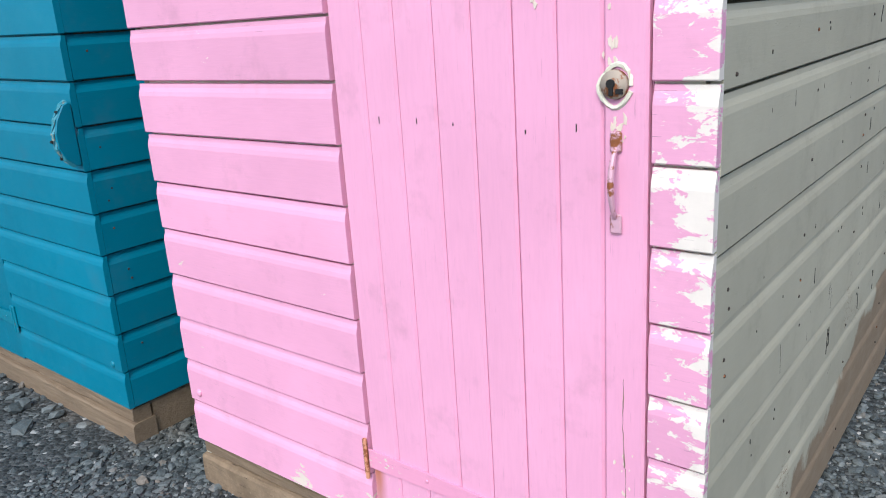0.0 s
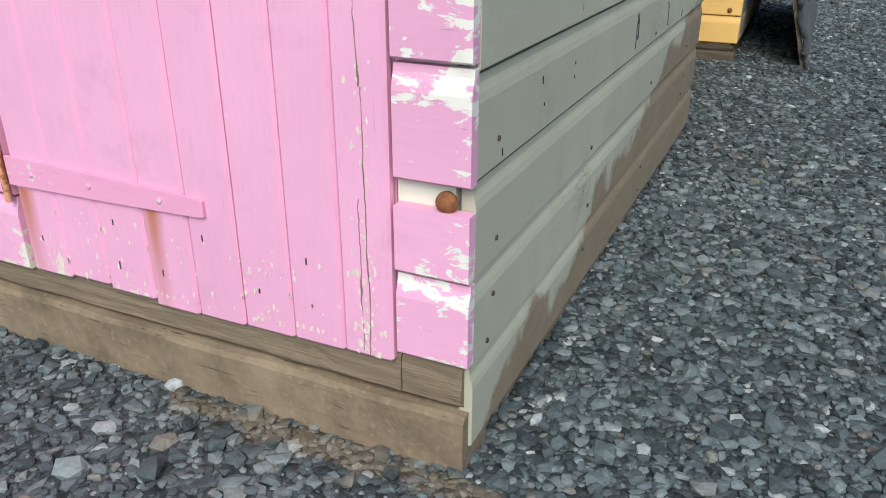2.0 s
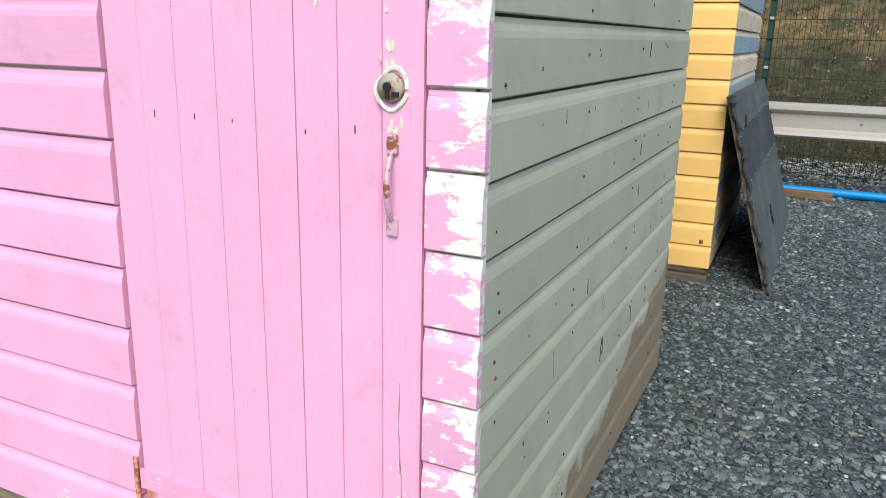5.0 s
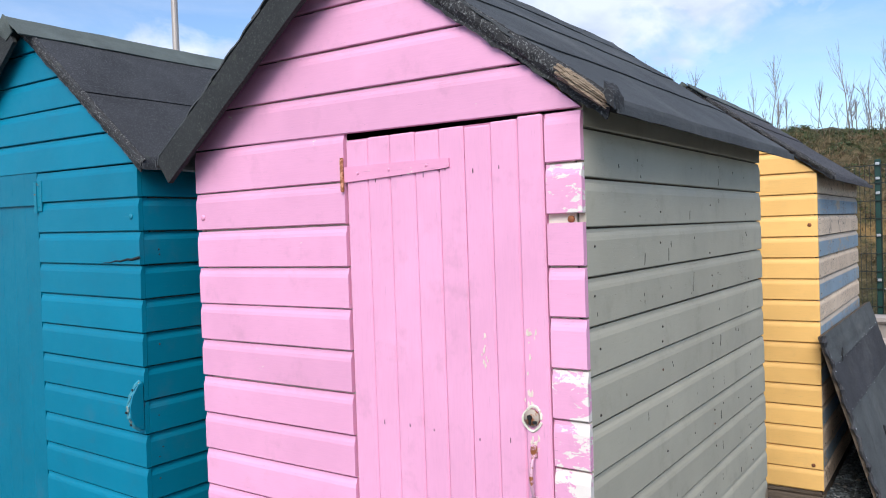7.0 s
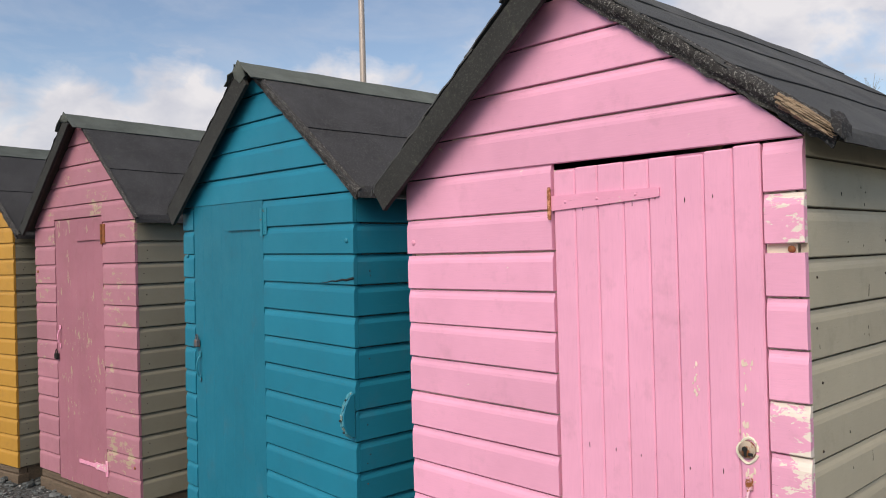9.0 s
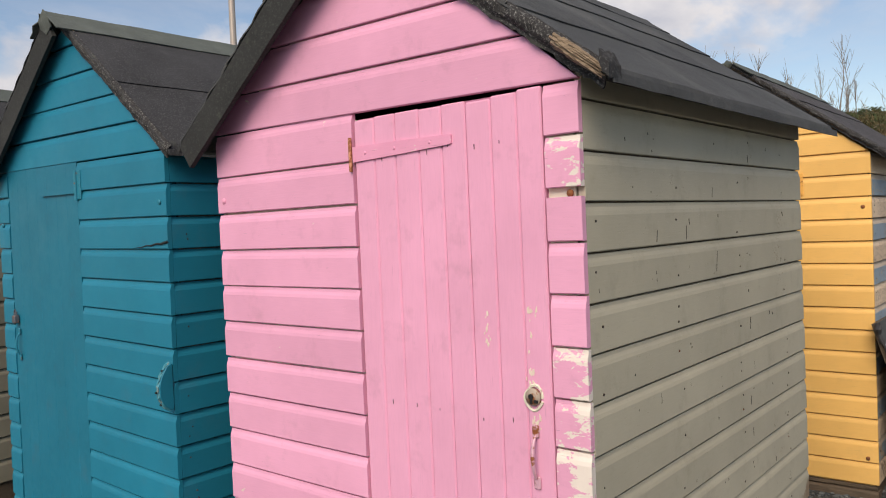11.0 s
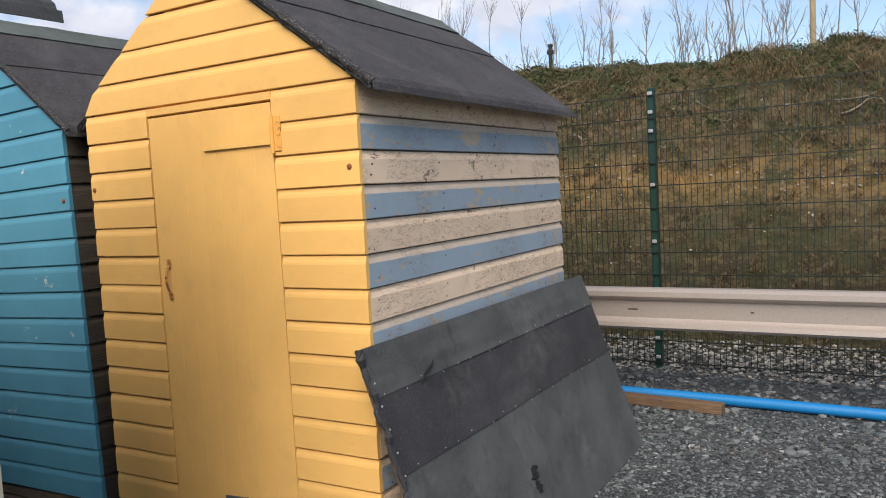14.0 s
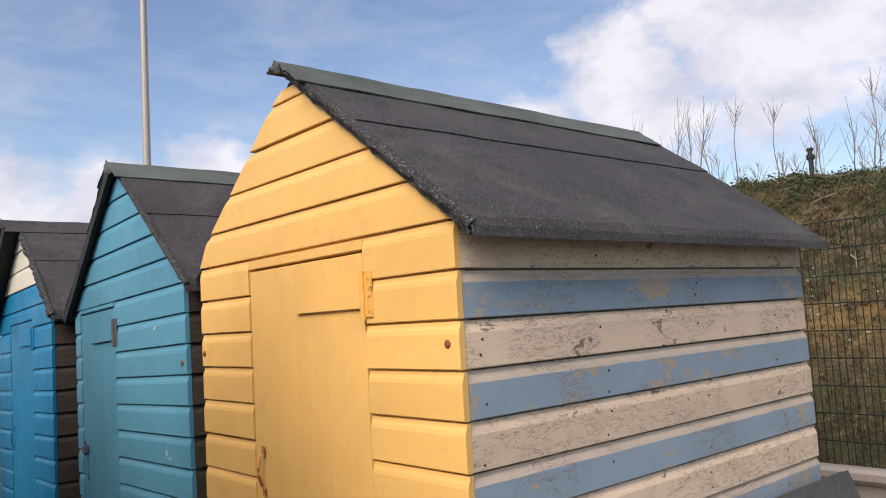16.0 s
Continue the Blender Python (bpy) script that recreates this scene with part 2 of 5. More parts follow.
PINK, TEAL, CREAM = (0.80, 0.375, 0.535), (0.005, 0.188, 0.285), (0.48, 0.436, 0.328)
YELLOW, PALE_BLUE, BLUE = (0.88, 0.515, 0.16), (0.098, 0.315, 0.425), (0.002, 0.195, 0.385)
CREAM_UNDER = (0.82, 0.70, 0.585)
m_pink = painted_wood("pink_paint", PINK, CREAM_UNDER, 0.3, "x", 0.45, 0.25, True)
m_pink_worn = painted_wood("pink_paint_flaking", PINK, (0.84, 0.745, 0.66), 0.66, "x", 0.5, 0.25, fine=26, corner=0.05, crest=0.048)
m_pink_door = painted_wood("pink_door_paint", PINK, CREAM_UNDER, 0.16, "z", 0.42, 0.25, True, None, ((-0.578, 0.165, 0.352, 0.026), (-0.885, 0.17, 0.34, 0.03)))
m_pink_old = painted_wood("faded_pink_paint", (0.42, 0.185, 0.235), (0.45, 0.34, 0.25), 0.62, "x", 0.5)
m_pink_old_door = painted_wood("faded_pink_door_paint", (0.36, 0.145, 0.19), (0.45, 0.34, 0.25), 0.5, "z", 0.5)
# CREAM at 0.6: the dimness on the left huts is put into the colour
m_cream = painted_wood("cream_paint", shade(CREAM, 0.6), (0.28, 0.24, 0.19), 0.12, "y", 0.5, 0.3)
m_cream_rot = painted_wood("cream_paint_rotten_foot", CREAM, (0.28, 0.24, 0.19), 0.12, "y", 0.5, 0.3, False, 0.245, craze=-1.15)
m_teal = painted_wood("teal_paint", TEAL, (0.02, 0.10, 0.14), 0.08, "x", 0.42, 0.15)
m_teal_side = painted_wood("teal_side_paint", TEAL, (0.02, 0.10, 0.14), 0.08, "y", 0.42, 0.15)
# door is TEAL lowered, standing in for the dimming towards the lower left
m_teal_door = painted_wood("teal_door_paint", shade(TEAL, 0.86), (0.02, 0.10, 0.14), 0.05, "z", 0.42, 0.2)
m_yellow = painted_wood("yellow_paint", YELLOW, (0.46, 0.42, 0.33), 0.25, "x", 0.42, 0.16)
m_yellow_door = painted_wood("yellow_door_paint", shade(YELLOW, 1.0), (0.40, 0.30, 0.12), 0.05, "z", 0.42, 0.16)
m_ochre = painted_wood("mustard_paint", (0.47, 0.25, 0.045), (0.35, 0.25, 0.12), 0.15, "x", 0.45, 0.3)
m_ochre_door = painted_wood("mustard_door_paint", (0.50, 0.26, 0.045), (0.35, 0.25, 0.12), 0.15, "z", 0.45, 0.3)
m_pale = painted_wood("pale_blue_paint", PALE_BLUE, (0.55, 0.62, 0.62), 0.36, "x", 0.42, 0.12)
m_pale_door = painted_wood("pale_blue_door_paint", shade(PALE_BLUE, 0.9), (0.30, 0.30, 0.27), 0.12, "z", 0.5, 0.2)
m_blue = painted_wood("bright_blue_paint", BLUE, (0.02, 0.08, 0.14), 0.08, "x", 0.38, 0.1)
m_blue_door = painted_wood("bright_blue_door_paint", shade(BLUE, 0.95), (0.02, 0.08, 0.14), 0.06, "z", 0.38, 0.1)
m_cream_front = painted_wood("cream_gable_paint", (0.74, 0.70, 0.56), (0.4, 0.35, 0.28), 0.1, "x", 0.5, 0.1)
m_stripe_blue = painted_wood("blue_stripe_paint", (0.30, 0.38, 0.44), (0.50, 0.40, 0.28), 0.64, "y", 0.55, 0.15, craze=0.3, cove=(0.66, 0.54, 0.42))
m_stripe_sand = painted_wood("sand_stripe_paint", (0.80, 0.61, 0.435), (0.30, 0.22, 0.155), 0.5, "y", 0.6, 0.3, craze=1.0)
m_chip = raw_wood("bared_undercoat", (0.66, 0.52, 0.40), (0.86, 0.745, 0.65), "z")
m_stain = raw_wood("dark_stained_boards", (0.05, 0.04, 0.03), (0.11, 0.085, 0.06), "y")
m_base = raw_wood("weathered_base_timber", (0.16, 0.108, 0.066), (0.255, 0.185, 0.12), "x")
m_base_dark = raw_wood("damp_base_timber", (0.07, 0.05, 0.035), (0.16, 0.115, 0.075), "x")
m_mud = mud_wood("mud_caked_bearer", (0.13, 0.088, 0.053), (0.275, 0.194, 0.122))
m_splinter = raw_wood("splintered_wood", (0.10, 0.065, 0.04), (0.36, 0.27, 0.18), "x")
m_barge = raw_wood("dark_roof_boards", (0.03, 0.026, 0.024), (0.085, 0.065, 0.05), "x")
m_inside_groove_shade = raw_wood("hut_interior_boards", (0.10, 0.08, 0.06), (0.2, 0.16, 0.12), "z")
m_felt = felt("black_roofing_felt", (0.028, 0.028, 0.030), (0.13, 0.13, 0.13))
m_felt_smooth = felt("smooth_grey_felt", (0.050, 0.052, 0.053), (0.085, 0.088, 0.09), 0.3)
m_felt_brown = felt("brown_mineral_felt", (0.037, 0.033, 0.035), (0.175, 0.166, 0.162), 0.25)
m_felt_green = felt("green_grey_ridge_felt", (0.085, 0.098, 0.088), (0.13, 0.145, 0.13))
m_felt_mid = felt("mid_grey_felt", (0.033, 0.032, 0.035), (0.085, 0.085, 0.09), 0.35)
m_felt_pale = felt("pale_grey_felt", (0.066, 0.070, 0.068), (0.115, 0.118, 0.116), 0.6)
m_tarred = felt("tarred_bargeboard", (0.019, 0.020, 0.019), (0.060, 0.064, 0.058))
m_verge = felt("gritty_verge_felt", (0.020, 0.019, 0.019), (0.24, 0.235, 0.225))
m_rust = metal("rusty_iron", (0.20, 0.08, 0.035), 0.8, 0.6, 0.3)
m_pink_iron = painted_wood("pink_painted_iron", (0.80, 0.345, 0.50), (0.74, 0.69, 0.56), 0.5, "x", 0.45, 0.35, fine=55)
m_pink_rust = metal("rusting_pink_iron", (0.62, 0.28, 0.16), 0.7, 0.5, 0.0)
m_pull = metal("scuffed_pink_grey_iron", (0.62, 0.36, 0.44), 0.5, 0.35, 0.1)
m_teal_iron = metal("teal_painted_iron", (0.006, 0.19, 0.27), 0.45, 0.03, 0.0)
m_yellow_iron = metal("yellow_painted_iron", (0.80, 0.42, 0.10), 0.45, 0.12, 0.0)
m_yellow_rust = metal("rusting_yellow_iron", (0.62, 0.30, 0.06), 0.6, 0.55, 0.0)
m_grey_iron = metal("grey_bare_iron", (0.12, 0.125, 0.14), 0.6, 0.1, 0.4)
m_steel = metal("worn_steel", (0.42, 0.34, 0.27), 0.75, 0.45, 0.2)
m_galv = metal("galvanised_steel", (0.44, 0.375, 0.325), 0.45, 0.0, 0.35)
m_dark = Net("dark_hole").done((0.012, 0.011, 0.011), 0.9)
m_nail = metal("nail_heads", (0.055, 0.04, 0.032), 0.8, 0.12, 0.3)
m_fence = metal("dark_green_coated_steel", (0.011, 0.017, 0.013), 0.45, 0.0, 0.0)
m_post = metal("green_post_coating", (0.007, 0.040, 0.030), 0.45, 0.0, 0.0)
m_clip = metal("bright_fence_clip", (0.55, 0.55, 0.55), 0.4, 0.0, 0.6)
m_pipe = metal("blue_plastic_pipe", (0.002, 0.19, 0.47), 0.5, 0.0, 0.0)


def gravel_material():
    n = Net("slate_grit")
    cell = n.voronoi(52, "F1", "Color")
    gap = n.voronoi(52)
    fine = n.noise(120, 4)
    # near-black grit: the shade in the gaps between stones is painted in
    col = n.mix(n.step(fine, 0.3, 0.75), (0.010, 0.012, 0.012), (0.045, 0.052, 0.052))
    sep = n.node("ShaderNodeSeparateColor")
    n.put(cell, sep.inputs[0])
    col = n.mix(n.step(sep.outputs[0], 0.2, 1, 0, 0.6), col, (0.155, 0.162, 0.16))
    col = n.mix(n.step(sep.outputs[1], 0.975, 0.99), col, (0.34, 0.335, 0.32))
    sand = n.noise(0.9, 5, None, 0.6)
    col = n.mix(n.step(sand, 0.58, 0.78, 0, 0.55), col, (0.17, 0.13, 0.09))
    near = n.math("ADD", n.math("MULTIPLY", n.noise(13, 5), 0.16), n.math("ADD", n.step(n.math("ABSOLUTE", n.math("ADD", n.axis(1), 0.03)), 0.0, 0.14, 0.0, -0.16), n.step(n.math("ABSOLUTE", n.math("ADD", n.axis(0), 0.25)), 0.25, 0.7, 0.0, -0.16)))
    col = n.mix(n.step(near, 0.035, 0.065, 0, 0.5), col, n.mix(n.noise(130, 3), (0.15, 0.10, 0.055), (0.30, 0.215, 0.13)))
    return n.done(col, 0.85, 0, n.math("SUBTRACT", n.math("MULTIPLY", fine, 0.4), gap), 0.8, 0.02)


def stone_material():
    n = Net("slate_stones")
    isl = n.node("ShaderNodeNewGeometry").outputs["Random Per Island"]
    ramp = n.node("ShaderNodeValToRGB")
    cr = ramp.color_ramp
    cr.elements[0].position, cr.elements[0].color = 0.0, (0.022, 0.027, 0.028, 1)
    cr.elements[1].position, cr.elements[1].color = 1.0, (0.52, 0.51, 0.49, 1)
    for p, c in ((0.40, (0.078, 0.091, 0.092)), (0.78, (0.145, 0.162, 0.160)), (0.93, (0.22, 0.235, 0.23)), (0.972, (0.17, 0.135, 0.10)), (0.98, (0.27, 0.27, 0.26)), (0.993, (0.40, 0.395, 0.38))):
        e = cr.elements.new(p)
        e.color = (*c, 1)
    n.put(isl, ramp.inputs["Fac"])
    g = n.noise(90, 5)
    col = n.mix(n.step(g, 0.35, 0.75, 0, 0.45), ramp.outputs["Color"], (0.045, 0.05, 0.052))
    col = n.mix(n.step(n.noise(260, 3), 0.6, 0.75, 0, 0.5), col, (0.22, 0.225, 0.22))
    col = n.mix(n.step(n.noise(1.1, 5, None, 0.6), 0.60, 0.75, 0, 0.35), col, (0.20, 0.15, 0.10))
    near = n.math("ADD", n.math("MULTIPLY", n.noise(13, 5), 0.16), n.math("ADD", n.step(n.math("ABSOLUTE", n.math("ADD", n.axis(1), 0.03)), 0.0, 0.14, 0.0, -0.16), n.step(n.math("ABSOLUTE", n.math("ADD", n.axis(0), 0.25)), 0.25, 0.7, 0.0, -0.16)))
    col = n.mix(n.step(near, 0.035, 0.065, 0, 0.5), col, n.mix(n.noise(130, 3), (0.15, 0.10, 0.055), (0.30, 0.215, 0.13)))
    return n.done(col, 0.62, 0, g, 0.7, 0.005)


def bank_material():
    n = Net("rough_grass_bank")
    z = n.axis(2)
    a = n.noise(1.3, 7, None, 0.65)
    b = n.noise(7, 6, None, 0.7)
    c = n.noise(34, 4, n.scaled(1, 1, 0.35), 0.7)
    straw = n.mix(b, (0.11, 0.072, 0.032), (0.29, 0.20, 0.092))
    moss = n.mix(b, (0.030, 0.032, 0.009), (0.088, 0.085, 0.024))
    earth = n.mix(b, (0.034, 0.022, 0.010), (0.10, 0.064, 0.028))
    low = n.step(n.math("ADD", z, n.math("MULTIPLY", a, 1.2)), 1.2, 2.2)
    col = n.mix(low, n.mix(n.step(a, 0.4, 0.62), moss, earth), n.mix(n.step(a, 0.42, 0.58), straw, moss))
    band = n.step(n.math("ABSOLUTE", n.math("SUBTRACT", n.math("ADD", z, n.math("MULTIPLY", b, 0.7)), 2.1)), 0.45, 0.1)
    col = n.mix(n.math("MULTIPLY", n.math("MULTIPLY", band, n.step(n.noise(2.2, 4), 0.42, 0.6)), 0.85), col, (0.36, 0.225, 0.075))
    col = n.mix(n.step(c, 0.6, 0.75, 0, 0.7), col, (0.05, 0.04, 0.025))
    tuft = n.step(n.noise(5.2, 7, n.scaled(1, 1, 1.7), 0.72, 0.5), 0.5, 0.6)
    col = n.mix(n.math("MULTIPLY", tuft, 0.65), col, n.mix(n.noise(3, 3), (0.16, 0.125, 0.05), (0.34, 0.25, 0.13)))
    rubble = n.noise(16, 7, n.scaled(1, 1, 1.4), 0.75)
    col = n.mix(n.step(rubble, 0.52, 0.62, 0, 0.85), col, n.mix(a, (0.022, 0.020, 0.009), (0.055, 0.04, 0.02)))
    col = n.mix(n.math("MULTIPLY", n.step(n.noise(1.7, 4, n.scaled(1, 1, 2.0), 0.6), 0.5, 0.58), n.step(rubble, 0.38, 0.5, 0, 0.8)), col, n.mix(b, (0.04, 0.046, 0.014), (0.11, 0.11, 0.036)))
    col = n.mix(n.math("MULTIPLY", n.math("MULTIPLY", band, n.step(n.noise(4.5, 6, None, 0.68), 0.46, 0.58)), 0.7), col, n.mix(b, (0.27, 0.155, 0.045), (0.50, 0.31, 0.11)))
    chalk = n.step(n.noise(11, 2), 0.73, 0.76)
    col = n.mix(n.math("MULTIPLY", chalk, 0.7), col, (0.55, 0.50, 0.42))
    return n.done(col, 0.95, 0, n.math("ADD", n.math("ADD", b, c), rubble), 1.0, 0.07)


m_gravel, m_stone, m_bank = gravel_material(), stone_material(), bank_material()
_n = Net("dry_grass_blades")
_i = _n.node("ShaderNodeNewGeometry").outputs["Random Per Island"]
m_grass = _n.done(_n.mix(_i, (0.024, 0.036, 0.008), (0.20, 0.145, 0.072)), 0.9)
def blade_material(name, lo, hi):
    n = Net(name)
    return n.done(n.mix(n.node("ShaderNodeNewGeometry").outputs["Random Per Island"], lo, hi), 0.9)


m_straw = blade_material("bleached_straw", (0.13, 0.085, 0.04), (0.34, 0.24, 0.13))
m_green = blade_material("coarse_green_grass", (0.028, 0.040, 0.012), (0.115, 0.135, 0.045))
m_litter = blade_material("brown_stalks", (0.06, 0.038, 0.017), (0.24, 0.16, 0.078))
_n = Net("bare_bark")
m_bark = _n.done(_n.mix(_n.noise(25, 4, _n.scaled(1, 1, 0.3)), (0.14, 0.13, 0.115), (0.33, 0.30, 0.27)), 0.9)
_n = Net("dead_bramble_stems")
m_stem = _n.done(_n.mix(_n.node("ShaderNodeNewGeometry").outputs["Random Per Island"], (0.06, 0.042, 0.025), (0.26, 0.19, 0.11)), 0.9)
_n = Net("pale_rubble")
_r = _n.node("ShaderNodeNewGeometry").outputs["Random Per Island"]
m_rubble = _n.done(_n.mix(_n.step(_r, 0.25, 0.95), (0.065, 0.062, 0.055), (0.42, 0.39, 0.335)), 0.85, 0, _n.noise(80, 4), 0.5, 0.004)
m_guard = Net("dark_tree_guard").done((0.022, 0.024, 0.02), 0.7)


# ---- mesh helpers ----
def put_mesh(name, verts, faces, material, parent=None, label="", smooth=False):
    me = bpy.data.meshes.new(name)
    me.from_pydata(verts, [], faces)
    me.update()
    me.materials.append(material)
    if smooth:
        for p in me.polygons:
            p.use_smooth = True
    ob = new(name, me)
    ob.parent = parent
    if label:
        tagged(ob, label)
    return ob


def part(name, bm, material, parent=None, label="", smooth=False):
    bmesh.ops.recalc_face_normals(bm, faces=bm.faces)
    me = bpy.data.meshes.new(name)
    bm.to_mesh(me)
    bm.free()
    me.materials.append(material)
    if smooth:
        for p in me.polygons:
            p.use_smooth = True
    ob = new(name, me)
    ob.parent = parent
    if label:
        tagged(ob, label)
    return ob


def again(ob, x, y, z, rx=0, ry=0, rz=0):
    """One more object on the same mesh."""
    o = new(ob.name.split(".")[0], ob.data)
    o.parent = ob.parent
    o.matrix_basis = pose(x, y, z, rx, ry, rz)
    if "label" in ob:
        o["label"] = ob["label"]
    return o


def empty(name, m, label, category, group="", kind=""):
    e = new(name)
    e.empty_display_size = 0.2
    e.matrix_basis = m
    return tagged(e, label, category, group, kind)


def box(bm, x0, x1, y0, y1, z0, z1, bev=0.0, seg=1):
    made = bmesh.ops.create_cube(bm, size=1.0, matrix=Matrix.Translation(((x0 + x1) / 2, (y0 + y1) / 2, (z0 + z1) / 2)) @ Matrix.Diagonal((x1 - x0, y1 - y0, z1 - z0, 1)))
    if bev:
        edges = list({e for v in made["verts"] for e in v.link_edges})
        bmesh.ops.bevel(bm, geom=edges, offset=bev, segments=seg, affect="EDGES", profile=0.6)
    return bm


def cyl(bm, m, r0, r1, depth, n=10):
    bmesh.ops.create_cone(bm, cap_ends=True, segments=n, radius1=r0, radius2=r1, depth=depth, matrix=m)
    return bm


def tube(bm, pts, r, n=6):
    """A round bar along points; r is one radius or one for each point."""
    pts = [Vector(p) for p in pts]
    rs = r if isinstance(r, (list, tuple)) else [r] * len(pts)
    rings = []
    for i, p in enumerate(pts):
        d = (pts[min(i + 1, len(pts) - 1)] - pts[max(i - 1, 0)]).normalized()
        a = d.orthogonal().normalized()
        b = d.cross(a)
        rings.append([bm.verts.new(p + rs[i] * (math.cos(2 * math.pi * k / n) * a + math.sin(2 * math.pi * k / n) * b)) for k in range(n)])
    for i in range(len(rings) - 1):
        if i and rings[i][0].co == rings[i + 1][0].co:
            continue
        s = min(range(n), key=lambda k: (rings[i + 1][k].co - rings[i][0].co).length)
        for k in range(n):
            bm.faces.new((rings[i][k], rings[i][(k + 1) % n], rings[i + 1][(k + 1 + s) % n], rings[i + 1][(k + s) % n]))
    bm.faces.new(rings[0][::-1])
    bm.faces.new(rings[-1])
    return bm


def sheet(fn, nu, nv, thick, drop):
    """A slab over a grid: fn(u, v) gives the upper surface, drop the way to the underside."""
    vs, fs = [], []
    d = Vector(drop).normalized() * thick
    top = [[Vector(fn(i / nu, j / nv)) for j in range(nv + 1)] for i in range(nu + 1)]
    w = nv + 1
    for row in top:
        vs += [tuple(p) for p in row]
    for row in top:
        vs += [tuple(p + d) for p in row]
    o = (nu + 1) * w
    for i in range(nu):
        for j in range(nv):
            a, b, c, e = i * w + j, (i + 1) * w + j, (i + 1) * w + j + 1, i * w + j + 1
            fs.append((a, b, c, e))
            fs.append((o + e, o + c, o + b, o + a))
    for i in range(nu):
        for j in (0, nv):
            a, b = i * w + j, (i + 1) * w + j
            fs.append((a, o + a, o + b, b) if j == 0 else (b, o + b, o + a, a))
    for j in range(nv):
        for i in (0, nu):
            a, b = i * w + j, i * w + j + 1
            fs.append((b, o + b, o + a, a) if i == 0 else (a, o + a, o + b, b))
    return vs, fs


# ---- ground ----
def ground_z(x, y):
    """A shallow trodden hollow in front of the pink hut; flat elsewhere."""
    return -0.065 * math.exp(-((x - 0.42) ** 2 + (y + 0.98) ** 2) / 0.22)


gx = [-400, -60, -12] + [-2 + 0.2 * i for i in range(23)] + [6, 20, 60, 400]
gy = [-400, -60, -12] + [-3 + 0.2 * i for i in range(23)] + [4, 9, 40, 400]
ground = put_mesh("ground", [(x, y, ground_z(x, y)) for x in gx for y in gy],
                  [(i * len(gy) + j, (i + 1) * len(gy) + j, (i + 1) * len(gy) + j + 1, i * len(gy) + j + 1) for i in range(len(gx) - 1) for j in range(len(gy) - 1)], m_gravel)
tagged(ground, "grey slate gravel yard, loose and uneven, dusted with sand", "ground", kind="structure")


def stones(name, count, area, size, seed, label, material=None, rise=0.0):
    """Loose flattened chips strewn over a rectangle of the yard."""
    rng = np.random.default_rng(seed)
    bm = bmesh.new()
    bmesh.ops.create_icosphere(bm, subdivisions=1, radius=1.0)
    bm.verts.ensure_lookup_table()
    base = np.array([v.co[:] for v in bm.verts])
    tris = np.array([[v.index for v in f.verts] for f in bm.faces])
    bm.free()
    x0, x1, y0, y1 = area
    nv = len(base)
    pos = np.c_[rng.uniform(x0, x1, count), rng.uniform(y0, y1, count)]
    ramp_up = rise / (y1 - y0)
    keep = ~((pos[:, 0] > -1.72) & (pos[:, 0] < -0.03) & (pos[:, 1] > 0.03) & (pos[:, 1] < 2.08)) & ~((pos[:, 0] > -1.7) & (pos[:, 0] < -0.02) & (pos[:, 1] > 3.66) & (pos[:, 1] < 5.8))
    keep &= ~((pos[:, 0] > -4.05) & (pos[:, 0] < -2.2) & (pos[:, 1] > 0.05) & (pos[:, 1] < 2.1))
    # the scatter thins out towards the open yard
    keep &= rng.random(count) < np.clip((x1 - pos[:, 0]) / 0.5, 0, 1)
    if y0 < 0:
        keep &= rng.random(count) < np.clip((pos[:, 1] - y0) / 0.5, 0, 1)
    pos = pos[keep]
    n = len(pos)
    s = size * np.minimum(np.exp(rng.normal(0, 0.42, n)), 2.1)
    sc = np.c_[s * rng.uniform(0.75, 1.35, n), s * rng.uniform(0.6, 1.0, n), s * rng.uniform(0.35, 0.75, n)]
    v = base[None] * (1 + rng.uniform(-0.3, 0.22, (n, nv, 1)))
    v[:, :, 2] = np.clip(v[:, :, 2], -0.9, 0.72)
    v = v * sc[:, None, :]
    a, t = rng.uniform(0, 2 * math.pi, n), rng.normal(0, 0.26, n)
    ct, st = np.cos(t)[:, None], np.sin(t)[:, None]
    y, z = v[:, :, 1] * ct - v[:, :, 2] * st, v[:, :, 1] * st + v[:, :, 2] * ct
    ca, sa = np.cos(a)[:, None], np.sin(a)[:, None]
    x, y = v[:, :, 0] * ca - y * sa, v[:, :, 0] * sa + y * ca
    out = np.stack([x + pos[:, :1], y + pos[:, 1:], z + (sc[:, 2] * rng.uniform(-0.35, 0.75, n) - 0.065 * np.exp(-((pos[:, 0] - 0.42) ** 2 + (pos[:, 1] + 0.98) ** 2) / 0.22) + ramp_up * (pos[:, 1] - y0))[:, None]], 2).reshape(-1, 3)
    faces = (tris[None] + (np.arange(n) * nv)[:, None, None]).reshape(-1, 3)
    me = bpy.data.meshes.new(name)
    me.vertices.add(len(out))
    me.vertices.foreach_set("co", out.ravel())
    me.loops.add(faces.size)
    me.loops.foreach_set("vertex_index", faces.ravel().astype(np.int32))
    me.polygons.add(len(faces))
    me.polygons.foreach_set("loop_start", np.arange(0, faces.size, 3, dtype=np.int32))
    me.update(calc_edges=True)
    me.polygons.foreach_set("use_smooth", np.zeros(len(faces), dtype=bool))
    me.materials.append(material or m_stone)
    return tagged(new(name, me), label, "gravel", kind="stuff")


